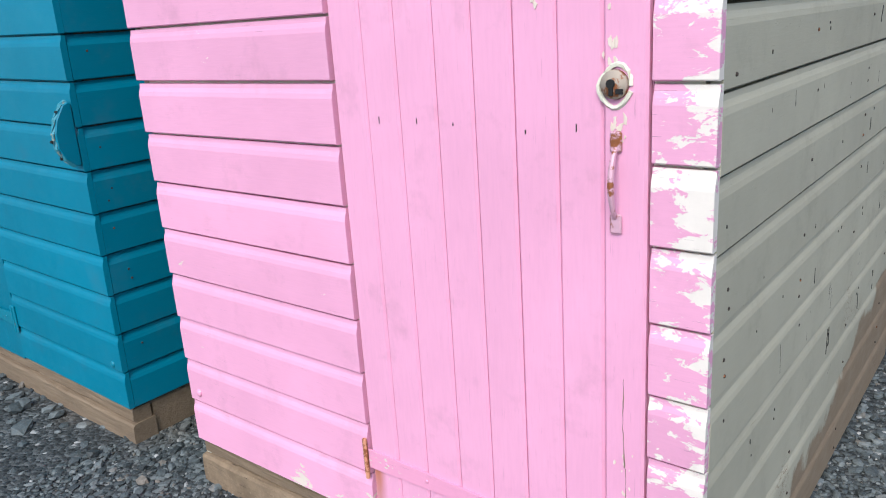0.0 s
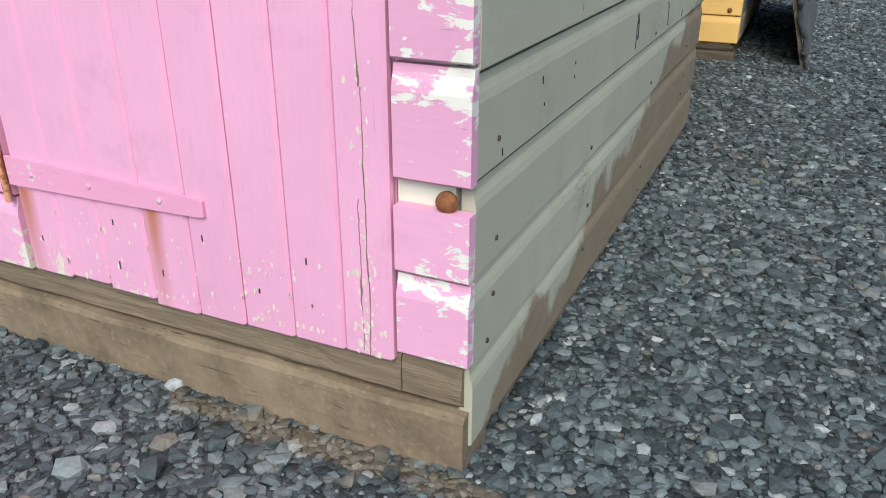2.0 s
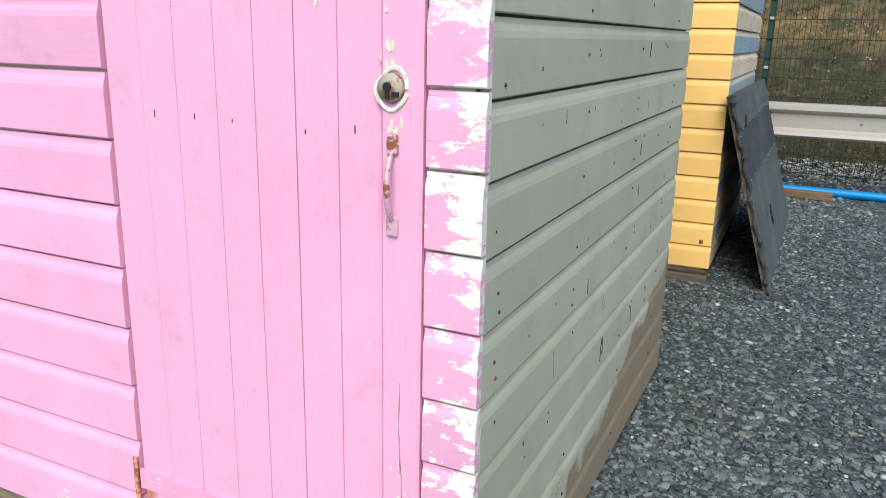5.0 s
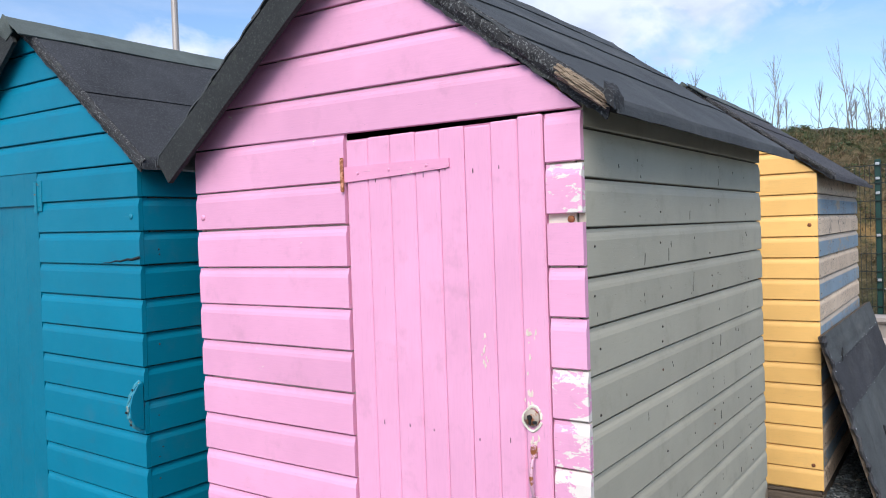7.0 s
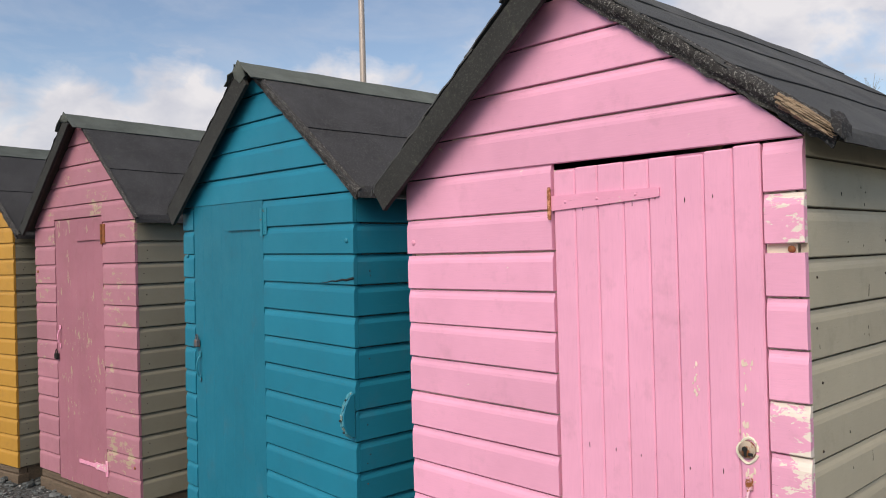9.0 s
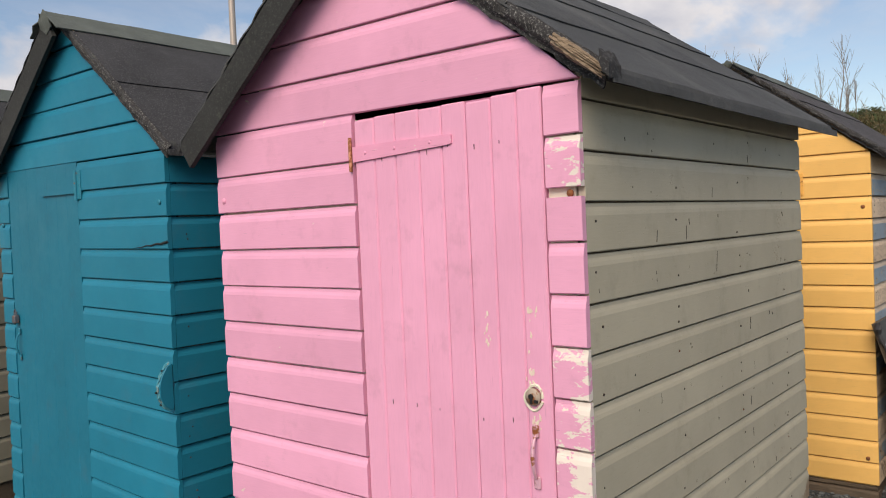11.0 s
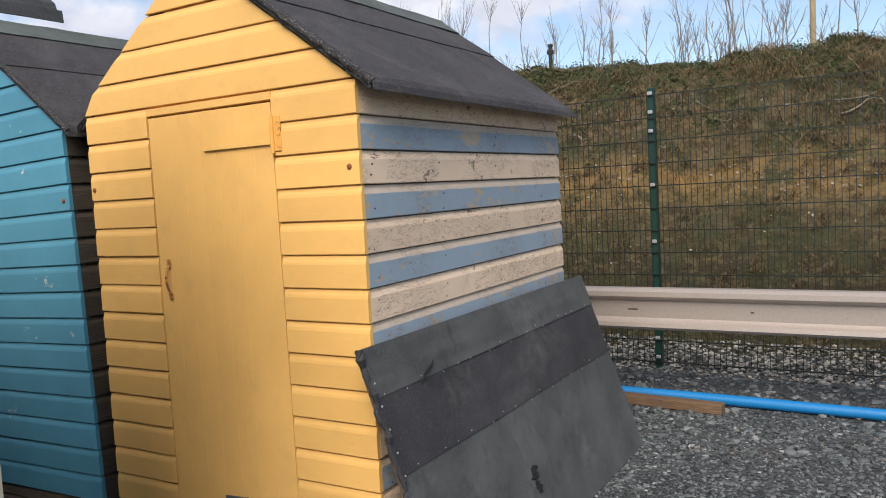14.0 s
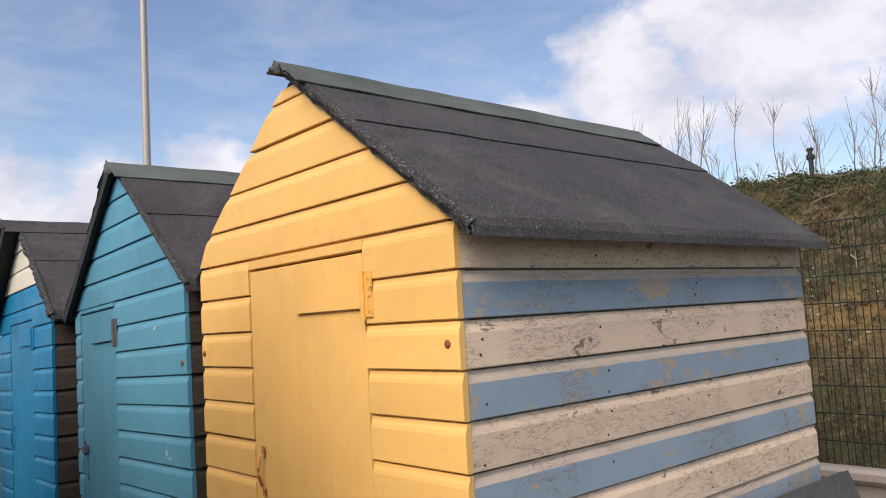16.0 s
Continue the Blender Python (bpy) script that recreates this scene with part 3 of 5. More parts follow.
stones("gravel", 16500, (-2.3, 2.0, -1.5, 1.7), 0.0120, 13, "broad flat slate chippings lying round the pink hut")
stones("gravel", 50000, (-2.3, 2.0, -1.5, 1.7), 0.0083, 3, "coarse grey slate chippings lying round the pink hut")
stones("gravel", 42000, (-0.6, 3.5, 1.7, 7.0), 0.0108, 4, "grey slate chippings strewn over the open yard")
stones("gravel", 6000, (-2.5, 5.0, 6.2, 9.3), 0.02, 5, "pale and grey stones along the foot of the fence")
stones("fence_foot_stones", 9500, (-2.6, 5.5, 8.1, 9.15), 0.0145, 15, "pale flint rubble heaped along the foot of the fence", m_rubble, 0.10)
stones("gravel", 4000, (-8.5, -2.2, -1.6, 0.9), 0.022, 6, "grey slate chippings before the row of huts")


# ---- beach huts ----
def board_verts(xl, xr, p, face=0.022, cut=0.0, deep=1.0):
    """One cove-topped cladding board, face on y = 0; xl and xr give its ends at each height."""
    low = [(0.006, face), (0.005, 0.003), (0.008, 0.0)]
    if cut:
        prof = low + [(p - cut, 0.0), (p - cut, face)]
    else:
        prof = low + [(p - 0.036, 0.0), (p - 0.024, 0.004 * deep), (p - 0.012, 0.0115 * deep), (p - 0.001, 0.0135 * deep), (p - 0.001, face)]
    left = [(xl(z), y, z) for z, y in prof]
    right = [(xr(z), y, z) for z, y in prof]
    k = len(prof)
    faces = [(i, i + 1, k + i + 1, k + i) for i in range(k - 1)] + [(k - 1, 0, k, 2 * k - 1), tuple(range(k))[::-1], tuple(range(k, 2 * k))]
    return left + right, faces


def rough_beam(name, ext, material, parent, seed, amp=0.004):
    """A squared timber with worn arrises and an uneven, checked surface."""
    x0, x1, y0, y1, z0, z1 = ext
    along_x = x1 - x0 > y1 - y0
    length = x1 - x0 if along_x else y1 - y0
    wy, wz = (y1 - y0) if along_x else (x1 - x0), z1 - z0
    e = min(0.012, 0.3 * wz)
    prof = [(0, e), (0, 0.3 * wz), (0, 0.5 * wz), (0, 0.7 * wz), (0, wz - e), (e * 0.6, wz - e * 0.2), (e * 1.8, wz), (wy, wz), (wy, 0), (e, 0)]
    n = max(3, int(length / 0.03))
    vs, k = [], len(prof)
    for i in range(n + 1):
        a = i / n * length
        for py, pz in prof:
            d = amp * noise.noise((a * 6 + seed, pz * 50, 1.0)) + 0.5 * amp * noise.noise((a * 25 + seed, pz * 160, 7.0))
            py2 = max(0.0, py + d + amp * 0.3) if py < 0.6 * wy else py
            pz2 = pz + (0.5 * d if 0 < pz else 0)
            vs.append((x0 + a, y0 + py2, z0 + pz2) if along_x else (x1 - py2, y0 + a, z0 + pz2))
    fs = [(i * k + j, (i + 1) * k + j, (i + 1) * k + (j + 1) % k, i * k + (j + 1) % k) for i in range(n) for j in range(k)]
    fs += [tuple(range(k)), tuple(range(n * k, n * k + k))[::-1]]
    ob = put_mesh(name, vs, fs if not along_x else [f[::-1] for f in fs], material, parent)
    return ob


def strap_hinge(parent, x, z, length, way, mat_strap, mat_pin, drop=0.0, tip=0.016, tee=False):
    """A long tapered strap with a knuckle; way is -1 or 1 along x from the pivot."""
    bm = bmesh.new()
    w0, w1 = 0.027, tip
    pts = [(0, w0), (0.5 * length, 0.5 * (w0 + w1) + 0.001), (0.97 * length, w1), (length, w1 * 0.85)]
    if way < 0 and not tee:
        pts = [(0, 0.030), (0.30 * length, 0.024), (0.32 * length, 0.030), (0.38 * length, 0.027), (0.40 * length, 0.016), (0.66 * length, 0.012), (0.68 * length, 0.017), (0.74 * length, 0.013), (length, tip)]
    if tee:
        length = 0.42
        pts = [(0, 0.052), (length * 0.93, 0.010), (length, 0.004)]
    flush = 0.0 if tee else (0.003 if way > 0 else -0.002)
    up = [bm.verts.new((x + way * a, flush, z + drop * a + (2 * b - 0.04 if tee else b))) for a, b in pts]
    dn = [bm.verts.new((x + way * a, flush, z + drop * a - (0.04 if tee else b))) for a, b in pts[::-1]]
    f = bm.faces.new(up + dn)
    ext = bmesh.ops.extrude_face_region(bm, geom=[f])
    bmesh.ops.translate(bm, verts=[g for g in ext["geom"] if isinstance(g, bmesh.types.BMVert)], vec=(0, -0.009 if tee else -0.006, 0))
    strap = part("strap_hinge", bm, mat_strap, parent)
    bm = bmesh.new()
    cyl(bm, pose(x - way * 0.006, -0.008, z), 0.010 if tee else 0.006, 0.010 if tee else 0.006, 0.16 if tee else 0.12, 10)
    if tee:
        box(bm, x + 0.014, x + 0.052, -0.006, 0.002, z - 0.072, z + 0.082, 0.002)
        for q in (-0.05, 0.0, 0.055):
            cyl(bm, pose(x + 0.036, -0.007, z + q, 90), 0.005, 0.004, 0.004, 8)
    if way < 0 and not tee:
        box(bm, x - 0.012, x + 0.026, -0.008, -0.001, z - 0.062, z + 0.062, 0.002)
    else:
        box(bm, x - way * 0.006 - 0.014, x - way * 0.006 + 0.004, -0.006, -0.001, z - 0.055, z + 0.055, 0.002)
    part("hinge_pin", bm, mat_strap if way < 0 and not tee else mat_pin, parent)
    bm = bmesh.new()
    for a in (0.14, 0.45, 0.8):
        if tee:
            break
        bmesh.ops.create_uvsphere(bm, u_segments=8, v_segments=5, radius=0.006, matrix=pose(x + way * a * length, flush - 0.006, z + drop * a * length) @ Matrix.Diagonal((1, 0.5, 1, 1)))
    if tee:
        bm.free()
    else:
        tagged(part("hinge_screws", bm, mat_strap, parent, smooth=True), kind="stuff")
    return strap


def pull_handle(parent, x, z0, z1, mat, bow=0.02):
    bm = bmesh.new()
    n = 10
    pts = [(x, -0.006 - bow * math.sin(math.pi * i / n) ** 0.7, z0 + (z1 - z0) * i / n) for i in range(n + 1)]
    tube(bm, pts, [0.0045 + 0.002 * math.sin(math.pi * i / n) for i in range(n + 1)], 8)
    for zz in (z0 - 0.012, z1 + 0.012):
        box(bm, x - 0.012, x + 0.012, -0.008, -0.001, zz - 0.02, zz + 0.02, 0.004)
    return part("pull_handle", bm, mat, parent, smooth=False)


def hut(name, m, label, W, D, z0, pitch, rows, slope, door, mats, roof, planks=8, hinge="right", worn=None, hinge_mats=None, base_mat=None, group="beach huts in the yard", seed=1):
    """A timber beach hut. Local origin: ground under the front corner at its x = 0 side; the front faces -y and runs to x = -W."""
    rng = random.Random(seed)
    root = empty(name, m, label, "beach hut", group)
    eave = z0 + rows * pitch
    apex = eave + slope * W / 2
    dx0, dx1, dz0, dz1 = door
    t = 0.022

    def edge(side):
        return lambda z: (0.0 if side > 0 else -W) if z <= eave + (mats.get('proud', 0.0) * slope if side < 0 else 0) else -W / 2 + side * min(W / 2, max(0.0, (apex + roof.get("lift", 0.0) * 0.9 - z) / slope)) - (mats.get('proud', 0.0) if side < 0 else 0)

    # wall cores, with the door opening left free
    bm = bmesh.new()
    for a, b, c, d in ((-W + 0.03, dx0, z0 - 0.02, eave), (dx1, -0.03, z0 - 0.02, eave), (dx0, dx1, dz1, dz1 if "gable_rows" in mats else max(eave, dz1 + 0.02))):
        if d > c:
            box(bm, a, b, t, t + 0.045, c, d)
    zc = max(eave, dz1 + 0.02) + (0.022 if "gable_rows" in mats else 0)
    half = min(W / 2 - 0.03, (apex - 0.03 - zc) / slope)
    pts = [(-W / 2 - half, zc), (-W / 2 + half, zc), (-W / 2, apex - 0.03)]
    tri = [bm.verts.new((x, t, z)) for x, z in pts]
    tri2 = [bm.verts.new((x, t + 0.045, z)) for x, z in pts]
    bm.faces.new(tri)
    bm.faces.new(tri2[::-1])
    for i in range(3):
        bm.faces.new((tri[i], tri2[i], tri2[(i + 1) % 3], tri[(i + 1) % 3]))
    front = part("front_wall", bm, mats["core"], root)
    sides = {}
    # cores are coloured dark so the side-board grooves read as shadow lines
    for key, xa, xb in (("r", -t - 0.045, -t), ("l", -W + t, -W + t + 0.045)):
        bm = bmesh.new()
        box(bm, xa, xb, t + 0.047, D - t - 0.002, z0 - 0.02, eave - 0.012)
        sides[key] = part("side_wall", bm, m_inside_groove_shade, root)
    bm = bmesh.new()
    box(bm, -W + 0.02, -0.02, D - t, D, z0 - 0.02, eave)
    q = [bm.verts.new((x, y, z)) for y in (D - t, D) for x, z in ((-W + 0.02, eave), (-0.02, eave), (-W / 2, apex - 0.02))]
    bm.faces.new(q[:3])
    bm.faces.new(q[3:][::-1])
    for i in range(3):
        bm.faces.new((q[i], q[3 + i], q[3 + (i + 1) % 3], q[(i + 1) % 3]))
    part("back_wall", bm, mats["side"] if not callable(mats["side"]) else mats["core"], root)

    # front cladding
    def lay(xa, xb, z, p, mat, cut=0.0):
        va, fa = board_verts(xa, xb, p, t, cut, 0.6)
        ob = put_mesh("board", va, fa, mat, front)
        ob.matrix_basis = pose(0, rng.uniform(-0.0012, 0.0012), z, 0, rng.uniform(-0.07, 0.07))
        return ob

    for k in range(60):
        z, tilt = z0 + k * pitch, 0.0
        if "gable_rows" in mats and z > eave - 0.02:
            gz, gp, tilt = mats["gable_rows"]
            z = gz + gp * (k - round(rows))
        if z > apex - 0.03:
            break
        p = min(mats["gable_rows"][1] if tilt else pitch, apex + roof.get("lift", 0.0) * 0.9 - 0.006 - z)
        if p < 0.05:
            break
        lo, hi = edge(-1), edge(1)
        here_l, here_r = (lambda zz, z=z, lo=lo: lo(z + zz)), (lambda zz, z=z, hi=hi: hi(z + zz))
        fm = mats["gable"] if z > eave - 0.02 + mats.get("gable_from", 0.0) else mats["front"]
        if z + 0.3 * pitch < dz1:
            lz, lp = mats.get("left", (z0, pitch))
            lay((lambda zz: -W) if mats.get("left") else here_l, lambda zz: dx0 - 0.004, lz + k * lp, (lp + (0.026 if k == round(rows) - 1 else 0)) if mats.get("left") else p, fm)
            cut = 0.0
            rm = fm
            if worn and k in worn["rows"]:
                rm = worn["mat"]
            if worn and k in worn["broken"]:
                cut = worn["broken"][k]
            if worn and k < len(worn["levels"]) - 1:
                ra, rb = worn["levels"][k], worn["levels"][k + 1]
                lay(lambda zz: dx1 + 0.004, lambda zz: 0.0, ra, rb - ra, rm, cut)
            else:
                lay(lambda zz: dx1 + 0.004, here_r, z, p, rm, cut)
            if z + pitch > dz1 + 0.02:
                high = z + pitch - dz1 - 0.006
                lay(lambda zz: dx0 - 0.004, lambda zz: dx1 + 0.004, dz1 - 0.003, high + 0.009, fm, 0.0 if high > 0.06 else 0.002)
        else:
            ob = lay(here_l, here_r, z, p, fm)
            ob.matrix_basis = pose(0, 0, z - W / 2 * math.tan(radians(tilt)), 0, tilt) if tilt else ob.matrix_basis

    # side cladding, shared meshes
    for key in ("r", "l"):
        sz, sp, sn = mats.get("side_rows", (z0, pitch, int(rows) + 1))
        va, fa = board_verts(lambda zz: 0.0, lambda zz: D - t - 0.004, sp, t, 0.0, mats.get("cove", 1.0))
        me = bpy.data.meshes.new("board")
        if key == "r":
            me.from_pydata([(-y, x + t + 0.002, z) for x, y, z in va], [], [f[::-1] for f in fa])
        else:
            me.from_pydata([(y - W, x + t + 0.002, z) for x, y, z in va], [], fa)
        me.update()
        for k in range(sn):
            z = sz + k * sp
            if z + sp > eave + 0.09:
                continue
            smat = mats["side"](k) if callable(mats["side"]) else mats["side"]
            data = me
            if not me.materials:
                me.materials.append(smat)
            ob = new("board", data)
            ob.parent = sides[key]
            ob.matrix_basis = pose(rng.uniform(-0.001, 0.001), 0, z, rng.uniform(-0.05, 0.05))
            if callable(mats["side"]):
                ob.material_slots[0].link = "OBJECT"
                ob.material_slots[0].material = smat
        top_z = sz + sum(1 for k in range(sn) if sz + (k + 1) * sp <= eave + 0.09) * sp
        spare = eave + roof.get("lift", 0.0) - 0.008 - top_z
        if spare > 0.035:
            vb, fb = board_verts(lambda zz: 0.0, lambda zz: D - t - 0.004, spare, t, 0.002)
            sgn = -1 if key == "r" else 1
            top_board = put_mesh("board", [(sgn * y - (W if key == "l" else 0), x + t + 0.002, z) for x, y, z in vb], [f[::-1] for f in fb] if key == "r" else fb, mats["side"](0) if callable(mats["side"]) else mats["side"], sides[key])
            top_board.matrix_basis = pose(0, 0, top_z)
    # nail heads on the side that shows
    bm = bmesh.new()
    for k in range(int(rows)):
        z = sz + k * sp
        for y in (0.085, D * 0.3, D * 0.58, D * 0.86):
            for dz in (0.035, 0.085):
                if rng.random() < 0.55:
                    cyl(bm, pose(0.0005, y + rng.uniform(-0.02, 0.02), z + dz + rng.uniform(-0.015, 0.015), 0, 90), 0.0048, 0.0035, 0.003, 6)
    tagged(part("nail_heads", bm, m_nail, sides["r"]), kind="stuff")

    # base timbers
    bmat = base_mat or m_base
    joint = -0.115 if mats.get("joint") else -W / 2
    for xa, xb in ((-W + 0.01, joint - 0.002), (joint, -0.014)) if mats.get("joint") else ((-W + 0.01, -0.014),):
        rough_beam("sill_beam", (xa, xb, 0.013, 0.09, z0 * 0.56, z0 - 0.004), bmat, root, seed)
    rough_beam("bearer", (-W - 0.005, -0.006, 0.002, 0.1, -0.09, z0 * 0.55), mats.get("mud", bmat), root, seed + 3)
    for xa, xb in ((-0.1, -0.016), (-W + 0.016, -W + 0.1)):
        rough_beam("bearer", (xa, xb, 0.102, D - 0.01, -0.09, z0 - 0.004), mats.get("mud", bmat), root, seed + 5)
    bm = bmesh.new()
    box(bm, -W + 0.1, -0.1, 0.1, D - 0.03, z0 - 0.06, z0 - 0.03)
    part("floor_boards", bm, m_inside_groove_shade, root)

    # door
    bm = bmesh.new()
    slit = mats.get("slit", 0.006)
    box(bm, dx0 + 0.004, dx1 - 0.004, t + 0.004, t + 0.03, dz0, dz1 - slit)
    leaf = part("door", bm, mats["door"], root, mats.get("door_label", ""))
    gap = mats.get("groove", 0.003)
    edges = mats.get("plank_edges") or [dx0 + 0.004 + i * (dx1 - dx0 - 0.008) / planks for i in range(planks + 1)]
    for i in range(len(edges) - 1):
        bm = bmesh.new()
        low = dz0 - 0.01 + (rng.uniform(-0.006, 0.006) if slit > 0.01 else 0)
        free = gap * 0.3 if i == len(edges) - 2 and hinge == "left" else gap * 0.12
        box(bm, edges[i] + free, edges[i + 1] - gap * 0.12, 0.004, t + 0.004, low, dz1 - slit - 0.001, gap)
        proud = -0.0045 if i == len(edges) - 2 and hinge == "left" else rng.uniform(-0.1, 0.1) * gap
        part("plank", bm, mats["door"], leaf).matrix_basis = pose(0, proud, rng.uniform(-0.6, 0.3) * slit if slit > 0.01 else rng.uniform(-0.001, 0.001), 0, 0)
    hm = hinge_mats or (m_grey_iron, m_rust)
    hx, way = (dx0, 1) if hinge == "left" else (dx1, -1)
    strap_hinge(leaf, hx, dz1 - (0.139 if hinge == "left" else 0.15), 0.45, way, hm[0] if hinge == "left" else mats["door"], hm[1], 0.02 if hinge == "left" else 0.0, 0.016, hinge == "right")
    strap_hinge(leaf, hx, dz0 + mats.get("low_hinge", 0.19), 0.45, way, hm[2] if len(hm) > 2 else hm[0], hm[1], 0.0, mats.get("tip", 0.016))
    lx = dx1 - 0.062 if hinge == "left" else dx0 + 0.075
    pull_handle(leaf, lx, mats.get("pull", 1.13), mats.get("pull", 1.13) + 0.13, hm[3] if len(hm) > 3 else hm[0])

    # roof
    build_roof(root, W, D, eave, apex, slope, rng=rng, **roof)
    return root, front, leaf, sides["r"]


def build_roof(root, W, D, eave, apex, slope, rng, front=0.10, back=0.12, side=0.11, felt_mat=None, cap_mat=None, barge=(False, True), joints=(0.42,), cap=0.17, tip=0.02, skirt=0.024, front_r=0.03, cap_l=0.17, lift=0.0, depth=0.085, roll=1.0):
    """Two boarded slopes with overlapping felt strips, a folded ridge cap and bargeboards."""
    felt_mat, cap_mat = felt_mat or m_felt, cap_mat or m_felt_green
    run = W / 2 + side
    length = math.hypot(run, run * slope)
    y1 = D + back
    for s in (1, -1):
        y0 = -front_r if s > 0 else -front
        dirx, dirz = s * run / length, -run * slope / length
        nx, nz = -dirz * s * s, abs(dirx)
        nrm = Vector((s * slope, 0, 1)).normalized()

        def at(a, y, h, dirx=dirx, dirz=dirz, nrm=nrm):
            return Vector((-W / 2 + dirx * a, y, apex + 0.012 + lift + dirz * a)) + nrm * h

        seed = rng.uniform(0, 50)
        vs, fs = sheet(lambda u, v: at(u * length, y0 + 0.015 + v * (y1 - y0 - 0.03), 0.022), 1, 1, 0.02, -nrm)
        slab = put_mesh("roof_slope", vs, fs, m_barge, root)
        marks = [0.0] + [j * length for j in joints] + [length + 0.012]
        for i in range(len(marks) - 1):
            a0, a1 = max(0, marks[i] - 0.0), marks[i + 1] + (0.05 if i < len(marks) - 2 else 0)
            lap = 0.038 + 0.006 * (len(marks) - 2 - i)

            def top(u, v, a0=a0, a1=a1, lap=lap):
                a, y = a0 + u * (a1 - a0), y0 + v * (y1 - y0)
                w = noise.noise((a * 3.1 + seed, y * 3.1, 1.7)) * 0.004 + noise.noise((a * 11 + seed, y * 11, 4.0)) * 0.0015
                ragged = noise.noise((a * 14, seed, 3.0)) * 0.008
                if v in (0.0, 1.0):
                    y += ragged
                sag = -0.02 * max(0.0, (a - 0.9 * length) / (0.1 * length)) ** 2 if u == 1 else 0
                return at(a, y, lap + w + sag)

            vs, fs = sheet(top, 14, 22, 0.006, -nrm)
            put_mesh("felt_strip", vs, fs, felt_mat, slab)
        # felt turned down over the eave
        vs, fs = sheet(lambda u, v: at(length + 0.012, y0 + v * (y1 - y0), 0.036) + Vector((s * 0.004 * u, 0, -0.03 * u + 0.004 * noise.noise((v * 17, seed, u)))), 2, 20, 0.005, (-s, 0, 0))
        put_mesh("felt_drip_edge", vs, fs, felt_mat, slab)
        # bargeboard under the front edge
        if barge[0 if s > 0 else 1]:
            vs, fs = sheet(lambda u, v: at(u * (length + 0.005), y0, 0.028 - (depth + lift) * v + 0.004 * noise.noise((u * 9, seed, v))), 16, 1, 0.022, (0, 1, 0))
            put_mesh("bargeboard", vs, fs, m_tarred, slab)
        else:
            def fold(u, v):
                swell = 1 + 0.7 * noise.noise((u * 23, seed, 5)) + 0.4 * noise.noise((u * 61, v * 3, seed))
                h = 0.048 - roll * (0.058 + lift + skirt * 0.3 + 0.014 * noise.noise((u * 17, seed, 7)) + 0.010 * noise.noise((u * 47, seed, 2))) * v
                return at(u * (length + 0.005), y0 + 0.012 - 0.026 * roll * math.sin(math.pi * min(1, v * 1.25)) ** 0.7 * max(0.25, swell), h + 0.004 * noise.noise((u * 70, v * 4, seed)))

            vs, fs = sheet(fold, 70, 6, 0.008, (0, 1, 0))
            put_mesh("felt_verge", vs, fs, m_verge, slab)
        vs, fs = sheet(lambda u, v: at(u * (cap if s > 0 else cap_l), -max(front, front_r) - tip + v * (y1 + max(front, front_r) + tip - 0.03), 0.053 + 0.005 * noise.noise((u * 3 + seed, v * 12, 9)) + (0.004 if u == 0 else 0)) + Vector((0, 0.02 * noise.noise((u * 5, seed, v)) * (v in (0, 1)), 0)), 4, 26, 0.006, -nrm)
        put_mesh("ridge_cap", vs, fs, cap_mat, slab)
    # the cap's end folded down over the apex
    y_f = -max(front, front_r) - tip
    dip = 0.085 + lift if cap_l > 0.1 else 0.05
    wide = 0.062 if cap_l > 0.1 else 0.032
    z_f = apex + 0.012 + lift + 0.062

    def flap(u, v):
        x = (2 * u - 1) * wide
        top = z_f - abs(x) * slope
        low = z_f - dip * (1 - 0.45 * abs(2 * u - 1)) - abs(x) * slope * 0.5
        return Vector((-W / 2 + x, y_f + 0.004 + 0.012 * v * v + 0.004 * noise.noise((u * 5, v * 3, W)), top + (min(low, top - 0.015) - top) * v))

    vs, fs = sheet(flap, 8, 5, 0.006, (0, 1, 0))
    put_mesh("ridge_cap_fold", vs, fs, cap_mat, root)
    # dark underside lining behind the overhang keeps the eaves closed
    for s in (1, -1):
        x = 0.0 if s > 0 else -W
        bm = bmesh.new()
        box(bm, x - 0.06 if s > 0 else x + 0.024, x - 0.024 if s > 0 else x + 0.06, 0.03, D - 0.03, eave - 0.06, eave + 0.0)
        part("wall_plate", bm, m_inside_groove_shade, root)


def striped(k):
    if k < 1:
        return m_stripe_sand
    return m_stripe_blue if k % 2 == 1 else m_stripe_sand


